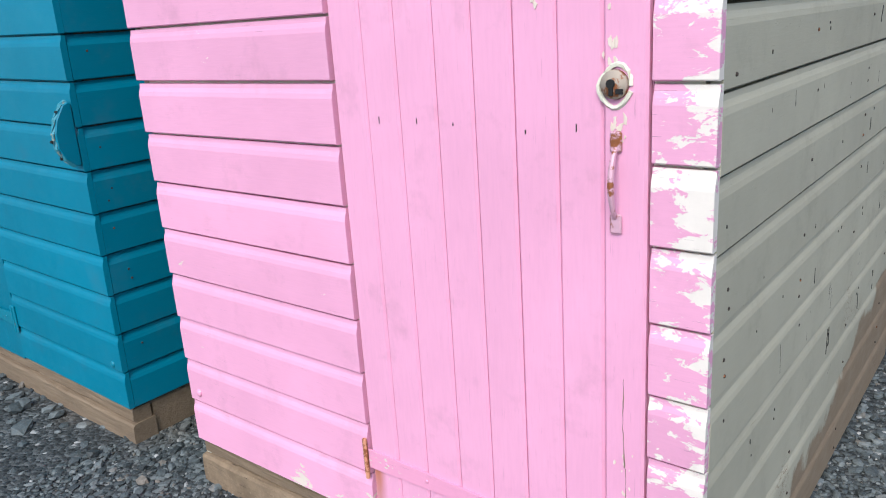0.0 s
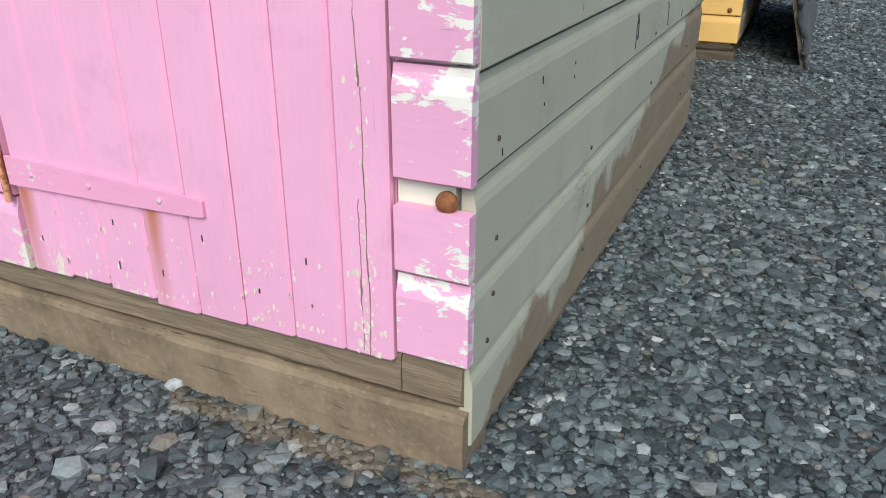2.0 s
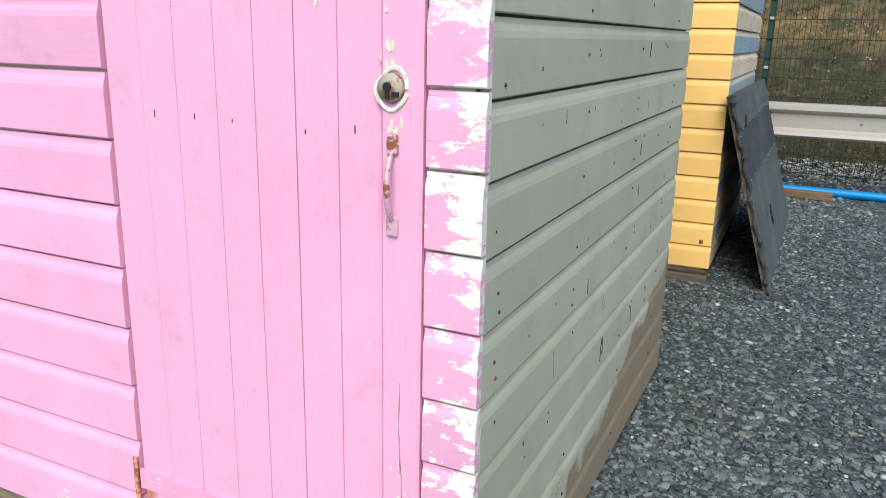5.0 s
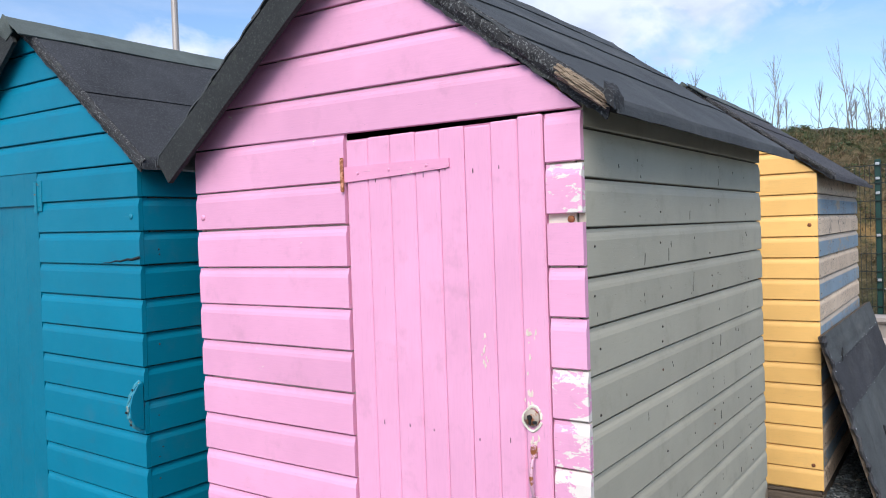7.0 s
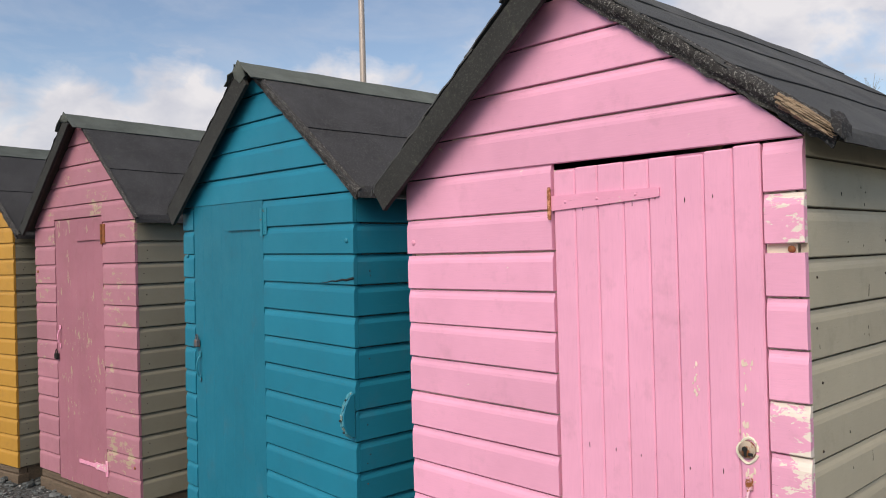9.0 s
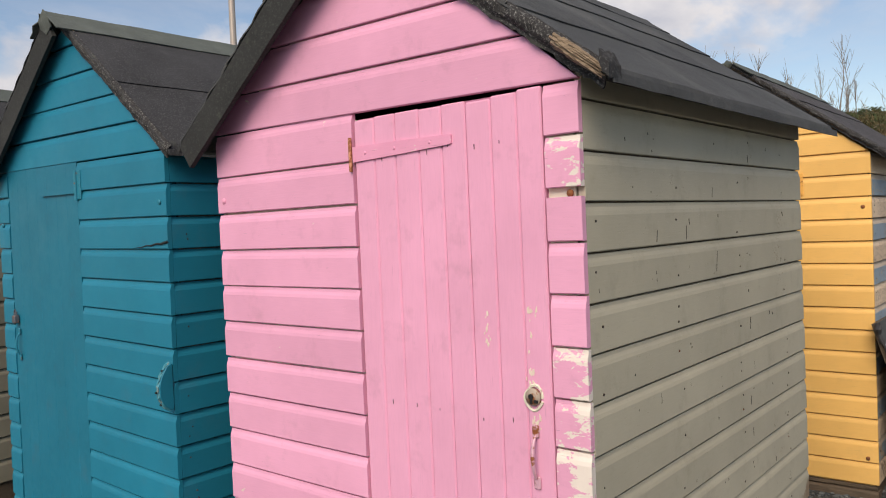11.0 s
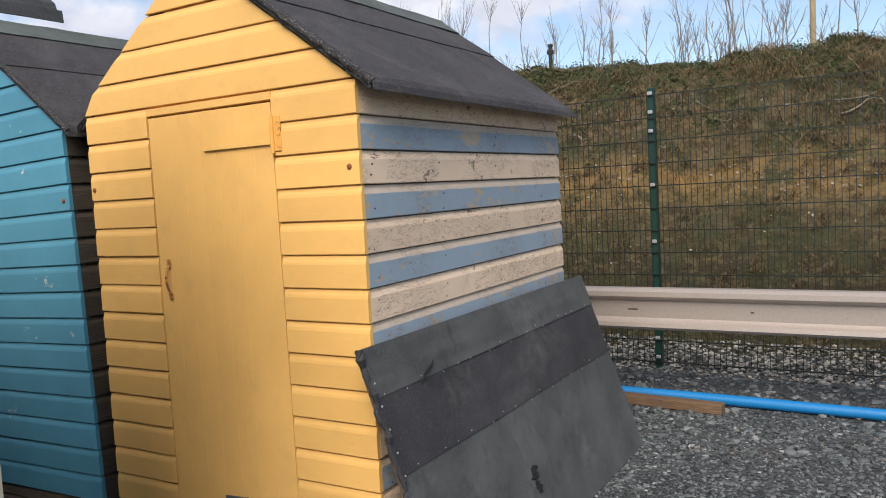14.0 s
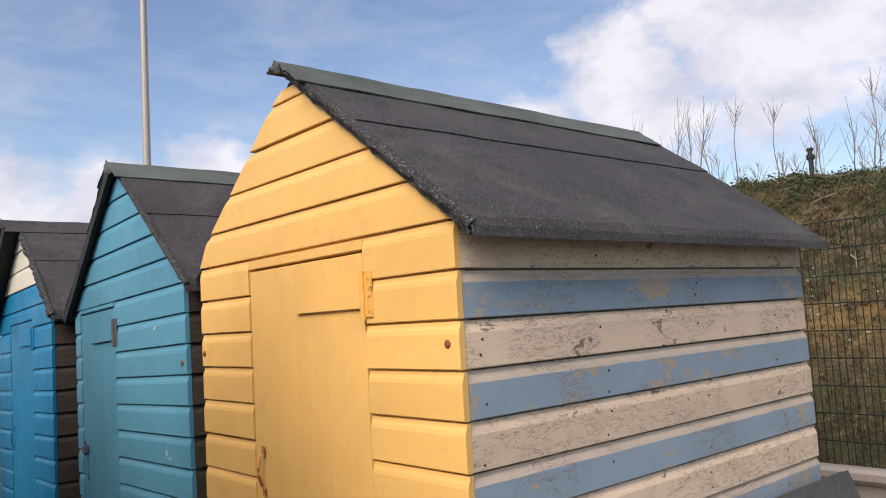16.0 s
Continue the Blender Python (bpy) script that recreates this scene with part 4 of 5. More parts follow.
# the pink hut beside which the walk begins
pink = hut("beach_hut", pose(0, 0, 0), "pink timber beach hut with flaking corner boards and cream sides", 1.742, 2.115, 0.198, 0.1488, 14, 0.735,
           (-0.908, -0.119, 0.185, 2.295),
           dict(core=m_cream_front, front=m_pink, gable=m_pink, side=m_cream_rot, door=m_pink_door, side_rows=(0.04, 0.146, 15), left=(0.167, 0.151), gable_rows=(2.296, 0.1515, 0.9), joint=True, mud=m_mud, plank_edges=(-0.904, -0.806, -0.708, -0.601, -0.503, -0.405, -0.307, -0.210, -0.122), door_label="closed pink plank door with rust streaks", groove=0.0055, slit=0.015, cove=0.5),
           dict(front=0.10, back=0.19, side=0.095, felt_mat=m_felt_smooth, cap_mat=m_felt_smooth, barge=(False, True), joints=(0.32, 0.62), lift=0.035, roll=0.65),
           8, "left", dict(rows={0, 1, 2, 3, 4, 5, 6, 7, 8, 12}, mat=m_pink_worn, broken={1: 0.034, 11: 0.022}, levels=(0.195, 0.334, 0.474, 0.636, 0.775, 0.925, 1.077, 1.229, 1.374, 1.525, 1.677, 1.827, 1.98, 2.131, 2.281)), (m_pink_iron, m_pink_rust, m_pink_iron, m_pull), seed=5)

# teal hut next to it
teal = hut("beach_hut", pose(-2.192, 0, 0, 0, 1.0, 0), "teal blue timber beach hut with plank door and black felt roof", 1.93, 2.1, 0.148, 0.1535, 13.75, 0.75,
           (-1.775, -0.875, 0.15, 2.325),
           dict(core=m_teal, front=m_teal, gable=m_teal, side=m_teal_side, door=m_teal_door, pull=1.2, groove=0.0012, door_label="closed teal plank door"),
           dict(front=0.075, back=0.12, side=0.06, felt_mat=m_felt, cap_mat=m_felt_green, joints=(0.5,), lift=0.045, roll=0.55), 7, "right", None, (m_teal_iron, m_teal_iron), seed=6)

# the faded pink and the ochre one further along the row
faded = hut("beach_hut", pose(-4.95, 0.0, 0, 0, 0, 8), "faded pink timber beach hut with patchy overpainting and cream sides", 1.72, 2.0, 0.171, 0.164, 13.16, 0.95,
            (-1.33, -0.50, 0.16, 2.36),
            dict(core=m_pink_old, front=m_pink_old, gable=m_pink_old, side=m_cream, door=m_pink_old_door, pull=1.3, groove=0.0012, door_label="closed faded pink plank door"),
            dict(front=0.10, back=0.12, side=0.055, felt_mat=m_felt, cap_mat=m_felt_green, joints=(0.5,), roll=0.55), 6, "right", None, (m_pink_iron, m_rust), base_mat=m_base_dark, seed=7)
ochre = hut("beach_hut", pose(-6.9, -0.36, 0, 0, 0, 13), "mustard yellow timber beach hut with cream sides and black roof", 1.75, 2.0, 0.14, 0.146, 15, 0.92,
            (-1.35, -0.42, 0.16, 2.34),
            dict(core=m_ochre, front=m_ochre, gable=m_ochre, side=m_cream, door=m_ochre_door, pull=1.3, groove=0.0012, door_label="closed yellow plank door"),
            dict(front=0.10, back=0.12, side=0.12, felt_mat=m_felt, cap_mat=m_felt_green, joints=(0.5,)), 6, "right", None, (m_yellow_iron, m_rust), base_mat=m_base_dark, seed=8)

# the row behind
yellow = hut("beach_hut", pose(0.012, 3.63, 0, 0, 0, 0.8), "bright yellow timber beach hut with blue and sand striped side boards", 1.715, 2.17, 0.095, 0.1438, 15, 0.742,
             (-1.25, -0.455, 0.14, 2.212),
             dict(core=m_yellow, front=m_yellow, gable=m_yellow, side=striped, door=m_yellow_door, pull=1.36, groove=0.0008, tip=0.007, proud=0.075, low_hinge=0.24, door_label="closed yellow plank door"),
             dict(front=-0.03, back=0.05, side=0.088, roll=0.7, felt_mat=m_felt_brown, cap_mat=m_felt_green, barge=(False, False), joints=(0.36,), tip=0.035, skirt=0.02, front_r=0.035, cap_l=0.028), 7, "right", None,
             (m_yellow_iron, m_yellow_iron, m_grey_iron, m_yellow_rust), base_mat=m_base_dark, seed=9)
pale = hut("beach_hut", pose(-1.86, 3.62, 0, 0, -2.0, 0), "pale turquoise blue timber beach hut with dark stained sides", 1.82, 2.1, 0.18, 0.1455, 14, 0.80,
           (-1.70, -1.04, 0.15, 2.19),
           dict(core=m_pale, front=m_pale, gable=m_pale, side=m_stain, door=m_pale_door, pull=1.2, groove=0.0012, door_label="closed pale blue plank door"),
           dict(front=0.05, back=0.12, side=0.065, roll=0.6, felt_mat=m_felt_brown, cap_mat=m_felt_green, joints=(0.42,), depth=0.055, tip=0.01), 6, "right", None, (m_pale_door, m_grey_iron), base_mat=m_base_dark, seed=10)
blue = hut("beach_hut", pose(-4.2, 3.6, 0, 0, -2.0, 0), "bright blue timber beach hut with cream gable and torn roof felt", 1.78, 2.1, 0.212, 0.158, 12.6, 0.81,
           (-1.30, -0.56, 0.12, 2.17),
           dict(core=m_blue, front=m_blue, gable=m_cream_front, gable_from=0.2, side=m_stain, door=m_blue_door, pull=1.2, groove=0.0012, door_label="closed bright blue plank door"),
           dict(front=0.12, back=0.12, side=0.10, felt_mat=m_felt_brown, cap_mat=m_felt_brown, joints=(0.42,)), 6, "right", None, (m_blue_door, m_blue_door), base_mat=m_base_dark, seed=11)

# ---- guard rail, fence, pipe ----
rail = empty("guard_rail", pose(0, 7.35, 0), "galvanised steel crash barrier rail along the fence", "guard rail")
prof = [(0.0, 0.893), (-0.055, 0.890), (-0.085, 0.865), (-0.088, 0.825), (-0.062, 0.800), (-0.030, 0.785), (-0.030, 0.645), (-0.050, 0.625), (-0.078, 0.607), (-0.084, 0.575), (-0.060, 0.552), (0.0, 0.548)]
bm = bmesh.new()
ra = [[bm.verts.new((x, y, z)) for y, z in prof] + [bm.verts.new((x, y + 0.006, z)) for y, z in prof[::-1]] for x in (-9.0, 12.0)]
k = len(ra[0])
for i in range(k):
    bm.faces.new((ra[0][i], ra[0][(i + 1) % k], ra[1][(i + 1) % k], ra[1][i]))
part("beam", bm, m_galv, rail)
for x in (-8.2, -4.8, -1.45, 4.4, 7.9, 11.4):
    bm = bmesh.new()
    box(bm, x - 0.05, x + 0.05, 0.008, 0.10, -0.05, 0.84, 0.006)
    part("rail_post", bm, m_galv, rail)
for i in range(12):
    x = -0.05 + (i - 3) * 0.93
    bm = bmesh.new()
    w = 0.042 if i % 2 else 0.012
    box(bm, x - w, x + w, -0.0335, -0.029, 0.707, 0.717, 0.002)
    part("slot", bm, m_dark, rail)

fence = empty("mesh_fence", pose(0, 8.2, 0), "green coated welded mesh fence with square posts", "fence")
bm = bmesh.new()
PANEL = 2.62
for i in range(50):
    x = 0.03 + i * (PANEL - 0.06) / 49
    box(bm, x - 0.0028, x + 0.0028, -0.003, 0.003, 0.05, 2.54)
for i in range(13):
    z = 0.07 + i * 0.205
    box(bm, 0.0, PANEL, -0.009, -0.003, z - 0.0045, z + 0.0045)
    box(bm, 0.0, PANEL, 0.003, 0.008, z - 0.0035, z + 0.0035)
mesh_panel = part("wire_mesh_panel", bm, m_fence, fence)
bm = bmesh.new()
box(bm, -0.032, 0.032, 0.01, 0.07, -0.1, 2.60, 0.005)
post = part("post", bm, m_post, fence)
bm = bmesh.new()
box(bm, -0.022, 0.022, -0.018, -0.010, -0.016, 0.016, 0.004)
clip = part("clip", bm, m_clip, post)
x_post = [-0.10 + PANEL * i for i in range(-4, 5)]
heights = (2.55, 2.38, 2.21, 1.72, 1.20, 0.68, 0.30, 0.12)
for i, x in enumerate(x_post):
    if i == 0:
        mesh_panel.matrix_basis, post.matrix_basis, clip.matrix_basis, p_now = pose(x, 0, 0), pose(x, 0, 0), pose(0, 0, heights[0]), post
    else:
        if i < len(x_post) - 1:
            again(mesh_panel, x, 0, 0)
        p_now = again(post, x, 0, 0)
    for z in heights[1 if i == 0 else 0:]:
        c = again(clip, 0, 0, z)
        c.parent = p_now

bm = bmesh.new()
tube(bm, [(-0.6 + 0.35 * i, 7.18 + 0.015 * math.sin(i * 0.6), 0.048) for i in range(24)], 0.042, 14)
tagged(part("water_pipe", bm, m_pipe, smooth=True), "bright blue plastic water pipe lying on the gravel", "pipe")
bm = bmesh.new()
box(bm, -0.62, 0.72, -0.05, 0.05, 0, 0.075, 0.006)
beam = part("timber_beam", bm, raw_wood("brown_loose_timber", (0.085, 0.048, 0.027), (0.23, 0.14, 0.075), "x"))
beam.matrix_basis = pose(0, 7.02, 0.005, 0, 0, -4)
tagged(beam, "short brown timber baulk lying beside the blue pipe", "timber")

# ---- leaning roof panel ----
lean = empty("roof_panel", pose(0.37, 3.585, 0.0), "loose grey felted roof panel leaning against the striped hut side", "roof panel")
P_LEN, P_UP, P_OUT = 2.40, 1.16, 0.335
up = Vector((-P_OUT, 0, P_UP))
n_p = Vector((P_UP, 0, P_OUT)).normalized()
u_len = up.length


def on_panel(a, y, h):
    """A place on the panel: a up its slope from 0 to 1, y along it."""
    skew = (1 - a) * 0.10 * y / P_LEN + (-0.07 + 0.0 * y) * a
    return Vector((0, y + skew, 0.006)) + up * a + n_p * h


vs, fs = sheet(lambda u, v: on_panel(u, v * P_LEN, 0.0), 4, 8, 0.022, -n_p)
put_mesh("panel_boards", vs, fs, m_base_dark, lean)
for a0, a1, mt, h in ((0.0, 0.58, m_felt_pale, 0.006), (0.56, 0.845, m_felt_mid, 0.010), (0.83, 1.0, m_felt_pale, 0.014)):
    vs, fs = sheet(lambda u, v: on_panel(a0 + u * (a1 - a0), v * (P_LEN + 0.02) - 0.01 + 0.012 * noise.noise((u * 7 + a0 * 9, v * 3, 2)) * (v in (0, 1)), h + 0.004 * noise.noise((u * 4 + a0, v * 9, 5))), 14, 24, 0.006, -n_p)
    put_mesh("felt_strip", vs, fs, mt, lean)
vs, fs = sheet(lambda u, v: on_panel(0.2 + 0.1 * u + 0.03 * noise.noise((v * 5, 1, u)), 0.95 + 0.06 * v * (0.3 + abs(noise.noise((u * 9, 3, 3)))) + 0.07 * noise.noise((u * 8, v, 3)), 0.0125 + 0.002 * v), 14, 3, 0.003, -n_p)
put_mesh("tear", vs, fs, m_dark, lean)
bm = bmesh.new()
for i in range(11):
    p = on_panel(0.08 + 0.08 * i, 0.015, 0.012)
    bmesh.ops.create_icosphere(bm, subdivisions=1, radius=0.0055, matrix=Matrix.Translation(p))
for a in (0.565, 0.835):
    for i in range(26):
        if (i * 7 + int(a * 100)) % 5 > 1:
            bmesh.ops.create_icosphere(bm, subdivisions=1, radius=0.003, matrix=Matrix.Translation(on_panel(a + 0.012 * math.sin(i * 2.3), 0.05 + 0.088 * i + 0.03 * math.sin(i * 5.1), 0.0165)))
tagged(part("felt_nails", bm, m_clip, lean), kind="stuff")
bm = bmesh.new()
tube(bm, [on_panel(1.0 - 0.03 * i, -0.012 - 0.008 * math.sin(i * 1.9), 0.010 + 0.008 * math.cos(i * 1.3)) for i in range(34)], [0.016 * (0.75 + 0.35 * math.sin(i * 2.7)) * (1.5 if i < 3 else 1) for i in range(34)], 7)
part("rolled_felt_edge", bm, m_felt_mid, lean, "ragged rolled felt along the panel's edge")
bm = bmesh.new()
tube(bm, [on_panel(0.82 + 0.012 * i, 0.30 + 0.03 * i + 0.012 * math.sin(i * 2.1), 0.021) for i in range(6)], [0.003, 0.006, 0.004, 0.007, 0.005, 0.002], 5)
part("lifted_lap", bm, m_dark, lean)

# ---- bank behind the fence ----
CREST_Y = 12.8


def bank_z(x, y):
    crest = 3.42 - 0.03 * x + 0.16 * noise.noise((x * 0.45, 2.0, 0)) + 0.07 * noise.noise((x * 1.7, 5.0, 0))
    s = min(1.0, max(0.0, (y - 9.0) / (CREST_Y - 9.0)))
    base = crest * (0.82 * s + 0.18 * s * s * (3 - 2 * s))
    if y > CREST_Y:
        base = crest - 0.02 * (y - CREST_Y)
    rough = noise.noise((x * 1.1, y * 1.1, 0.3)) * 0.20 + noise.noise((x * 3.3, y * 3.3, 1.3)) * 0.09 + noise.noise((x * 9, y * 9, 2.3)) * 0.035
    return base + rough * min(1, 4 * s) - (0.06 if s == 0 else 0)


xs = [-22 + 0.16 * i for i in range(260)]
ys = [8.7 + 0.14 * j for j in range(34)] + [13.6, 15, 18, 24]
vs = [(x, y, bank_z(x, y)) for x in xs for y in ys]
w = len(ys)
fs = [(i * w + j, (i + 1) * w + j, (i + 1) * w + j + 1, i * w + j + 1) for i in range(len(xs) - 1) for j in range(w - 1)]
bank = put_mesh("bank", vs, fs, m_bank, smooth=True)
tagged(bank, "rough earth bank with straw coloured grass, moss and pale stones", "bank", kind="structure")


def blades(name, count, seed, x_rng, y_rng, tall, label, wide=0.006, material=None, flat=0.5):
    rng = random.Random(seed)
    vs, fs = [], []
    for _ in range(count):
        x, y = rng.uniform(*x_rng), rng.uniform(*y_rng)
        if noise.noise((x * 0.9, y * 0.9, 8.0)) < -0.1 and rng.random() < 0.75:
            continue
        z = bank_z(x, y) - 0.02
        h = tall * rng.uniform(0.4, 1.3)
        a = rng.uniform(0, 6.28)
        dx, dy = math.cos(a) * flat * h, math.sin(a) * flat * h - 0.25 * h
        b = rng.uniform(0, 3.14)
        wx, wy = math.cos(b) * wide, math.sin(b) * wide
        i = len(vs)
        vs += [(x - wx, y - wy, z), (x + wx, y + wy, z), (x + dx * 0.45 + wx * 0.7, y + dy * 0.45 + wy * 0.7, z + h * 0.62), (x + dx * 0.45 - wx * 0.7, y + dy * 0.45 - wy * 0.7, z + h * 0.62), (x + dx, y + dy, z + h * 0.85)]
        fs += [(i, i + 1, i + 2, i + 3), (i + 3, i + 2, i + 4)]
    return tagged(put_mesh(name, vs, fs, material or m_grass), label, "grass", kind="stuff")


blades("dry_grass", 38000, 21, (-6, 8), (11.35, 13.1), 0.07, "tufts of dry straw and green grass on the bank", 0.004)
blades("moss_grass", 34000, 23, (-6, 8), (9.0, 10.85), 0.06, "short mossy grass on the lower bank", 0.005, None, 0.8)
blades("dead_stems", 1700, 22, (-6, 8), (11.2, 12.8), 0.32, "dead bramble stems and straw along the crest of the bank", 0.006, m_stem, 1.3)


def clumps(name, count, seed, x_rng, y_rng, tall, per, label, material, droop, fine=0.004):
    """Tussocks: many blades that spring from one spot and hang down the slope."""
    rng = random.Random(seed)
    vs, fs = [], []
    for _ in range(count):
        cx, cy = rng.uniform(*x_rng), rng.uniform(*y_rng)
        size = tall * rng.uniform(0.5, 1.35)
        comb = rng.uniform(-0.5, 0.5)
        for _ in range(per):
            x, y = cx + rng.gauss(0, 0.28 * size), cy + rng.gauss(0, 0.2 * size)
            z = bank_z(x, y) - 0.015
            h, a = size * rng.uniform(0.4, 1.1), rng.uniform(0, 6.28)
            dx, dy = (math.cos(a) * 0.6 + comb) * h, (math.sin(a) * 0.45 - droop) * h
            b = rng.uniform(0, 3.14)
            wx, wy = math.cos(b) * fine, math.sin(b) * fine
            i = len(vs)
            vs += [(x - wx, y - wy, z), (x + wx, y + wy, z), (x + dx * 0.5 + wx, y + dy * 0.5 + wy, z + h * 0.5), (x + dx * 0.5 - wx, y + dy * 0.5 - wy, z + h * 0.5), (x + dx, y + dy, z + h * (0.55 - 0.5 * droop))]
            fs += [(i, i + 1, i + 2, i + 3), (i + 3, i + 2, i + 4)]
    return tagged(put_mesh(name, vs, fs, material), label, "grass", kind="stuff")


clumps("straw_tussocks", 300, 61, (-5.5, 7.5), (11.4, 12.95), 0.2, 30, "bleached straw tussocks hanging down the upper bank", m_straw, 0.8, 0.0026)
clumps("green_tussocks", 620, 62, (-5.5, 7.5), (11.6, 13.0), 0.10, 44, "green grass tussocks on the upper bank", m_green, 0.5, 0.003)
clumps("brown_litter", 380, 63, (-5.5, 7.5), (10.9, 12.6), 0.16, 24, "brown dead leaf litter and stalks on the bank", m_litter, 0.9, 0.0035)
clumps("lower_tussocks", 520, 64, (-5.5, 7.5), (9.2, 11.2), 0.11, 24, "short dull grass on the lower bank", m_litter, 0.7)


def sapling(seed, height):
    """A bare young tree: a thin tapered stem with thin upright side shoots."""
    rng = random.Random(seed)
    root = empty("bare_sapling", pose(0, 0, 0), "leafless young tree on the crest of the bank", "tree", "saplings along the bank")
    bm = bmesh.new()
    n, r0 = 7, 0.007 + 0.004 * height
    pts, p, d = [], Vector((0, 0, -0.15)), Vector((rng.uniform(-0.05, 0.05), rng.uniform(-0.05, 0.05), 1))
    for i in range(n + 1):
        pts.append(p.copy())
        d = (d + Vector((rng.uniform(-0.15, 0.15), rng.uniform(-0.15, 0.15), 0.05))).normalized()
        p += d * height / n
    tube(bm, pts, [r0 * (1 - 0.85 * i / n) for i in range(n + 1)], 6)
    part("trunk", bm, m_bark, root)
    bm = bmesh.new()
    for i in range(rng.randint(6, 13)):
        f = rng.uniform(0.08, 0.85)
        k = min(n - 1, int(f * n))
        q = pts[k].lerp(pts[k + 1], f * n - k)
        a = rng.uniform(0, 6.28)
        length = height * rng.uniform(0.35, 0.85) * (1.05 - f)
        dd = Vector((math.cos(a) * 0.8, math.sin(a) * 0.8, rng.uniform(0.6, 2.2))).normalized()
        br = [q.copy()]
        for j in range(3):
            dd = (dd + Vector((rng.uniform(-0.12, 0.12), rng.uniform(-0.12, 0.12), 0.16))).normalized()
            br.append(br[-1] + dd * length / 3)
        tube(bm, br, [0.0055, 0.0042, 0.003, 0.0018], 4)
        for j in (1, 2):
            e = (dd + Vector((rng.uniform(-0.7, 0.7), rng.uniform(-0.7, 0.7), 0.2))).normalized()
            tube(bm, [br[j], br[j] + e * length * 0.35], [0.0026, 0.0014], 4)
    part("crown", bm, m_bark, root)
    return root


rng_t = random.Random(77)
models = [sapling(100 + i, h) for i, h in enumerate((1.6, 1.15, 1.85, 0.8, 1.35, 0.6, 1.0))]
spots = [rng_t.uniform(-9.0, 8.5) for i in range(150)]
for i, x in enumerate(spots):
    y = CREST_Y + rng_t.uniform(0.0, 1.6)
    m = pose(x, y, bank_z(x, y), 0, 0, rng_t.uniform(0, 360))
    if i < 7:
        models[i].matrix_basis = m
    else:
        copy_thing(models[rng_t.randrange(7)], m)

bm = bmesh.new()
cyl(bm, pose(0, 0, 0.1), 0.036, 0.03, 0.6, 10)
box(bm, -0.055, 0.05, -0.03, 0.03, 0.26, 0.34, 0.015)
box(bm, -0.04, 0.045, -0.03, 0.03, 0.38, 0.43, 0.015)
stake = part("tree_guard", bm, m_guard)
stake.matrix_basis = pose(-3.02, 12.9, bank_z(-3.02, 12.9))
tagged(stake, "dark plastic tree guard on a stake among the saplings", "tree guard")

bm = bmesh.new()
cyl(bm, pose(0, 0, 0.38), 0.042, 0.036, 1.0, 12)
post_s = part("timber_stake", bm, raw_wood("pale_stake_wood", (0.25, 0.19, 0.11), (0.48, 0.39, 0.25), "z"))
bm = bmesh.new()
cyl(bm, pose(0, 0, 0.87), 0.05, 0.044, 0.05, 12)
part("cap", bm, m_guard, post_s, "dark cap")
post_s.matrix_basis = pose(0.81, 12.9, bank_z(0.81, 12.9))
tagged(post_s, "pale round timber stake with dark cap on the bank", "stake")

# ---- lamp pole far behind the huts ----
bm = bmesh.new()
cyl(bm, pose(0, 0, 5.5), 0.075, 0.045, 11.0, 14)
cyl(bm, pose(0, 0, 0.5), 0.11, 0.11, 1.0, 14)
pole = part("lamp_pole", bm, m_galv)
pole.matrix_basis = pose(-10.9, 6.65, 0)
tagged(pole, "tall plain galvanised steel pole behind the huts", "pole")

# ---- fittings of the pink hut ----
pink_root, pink_front, pink_door, pink_side = pink
bm = bmesh.new()
cyl(bm, pose(-0.184, -0.006, 1.374, 90), 0.027, 0.025, 0.010, 24)
part("lock_plate", bm, m_steel, pink_door, "round steel lock with chipped paint", True)
bm = bmesh.new()
cyl(bm, pose(-0.188, -0.0125, 1.376, 90), 0.0085, 0.008, 0.005, 12)
box(bm, -0.191, -0.183, -0.0145, -0.011, 1.355, 1.374)
box(bm, -0.178, -0.164, -0.0135, -0.011, 1.358, 1.367)
part("keyhole", bm, m_dark, pink_door)
bm = bmesh.new()
tube(bm, [(-0.184 + (0.030 + 0.003 * math.sin(2.3 * a)) * math.cos(a), -0.001 + 0.001 * math.sin(3 * a), 1.372 + (0.034 + 0.006 * math.sin(1.7 * a)) * math.sin(a)) for a in [i * 0.35 for i in range(18)]], 0.005, 5)
part("flaked_paint_ring", bm, m_cream_front, pink_door)
rn = random.Random(31)
bm = bmesh.new()
for row, z in enumerate((2.135, 1.285, 0.31, 0.24)):
    for i in range(8):
        if rn.random() < 0.6:
            box(bm, *(lambda x, zz, h: (x - 0.0012, x + 0.0012, 0.0028, 0.006, zz - 1.3 * h, zz + 1.3 * h))(-0.86 + 0.0985 * i + rn.uniform(-0.012, 0.012), z + rn.uniform(-0.012, 0.012), rn.uniform(0.002, 0.006)))
tagged(part("nail_holes", bm, m_nail, pink_door), kind="stuff")
for x, z, r in ((-0.039, 0.452, 0.0165), (-0.042, 1.968, 0.011)):
    bm = bmesh.new()
    bmesh.ops.create_uvsphere(bm, u_segments=16, v_segments=10, radius=r, matrix=pose(x, 0.012, z) @ Matrix.Diagonal((1, 0.8, 1, 1)))
    part("bolt_head", bm, m_rust, pink_front, "rusty round bolt head in a broken board", True)
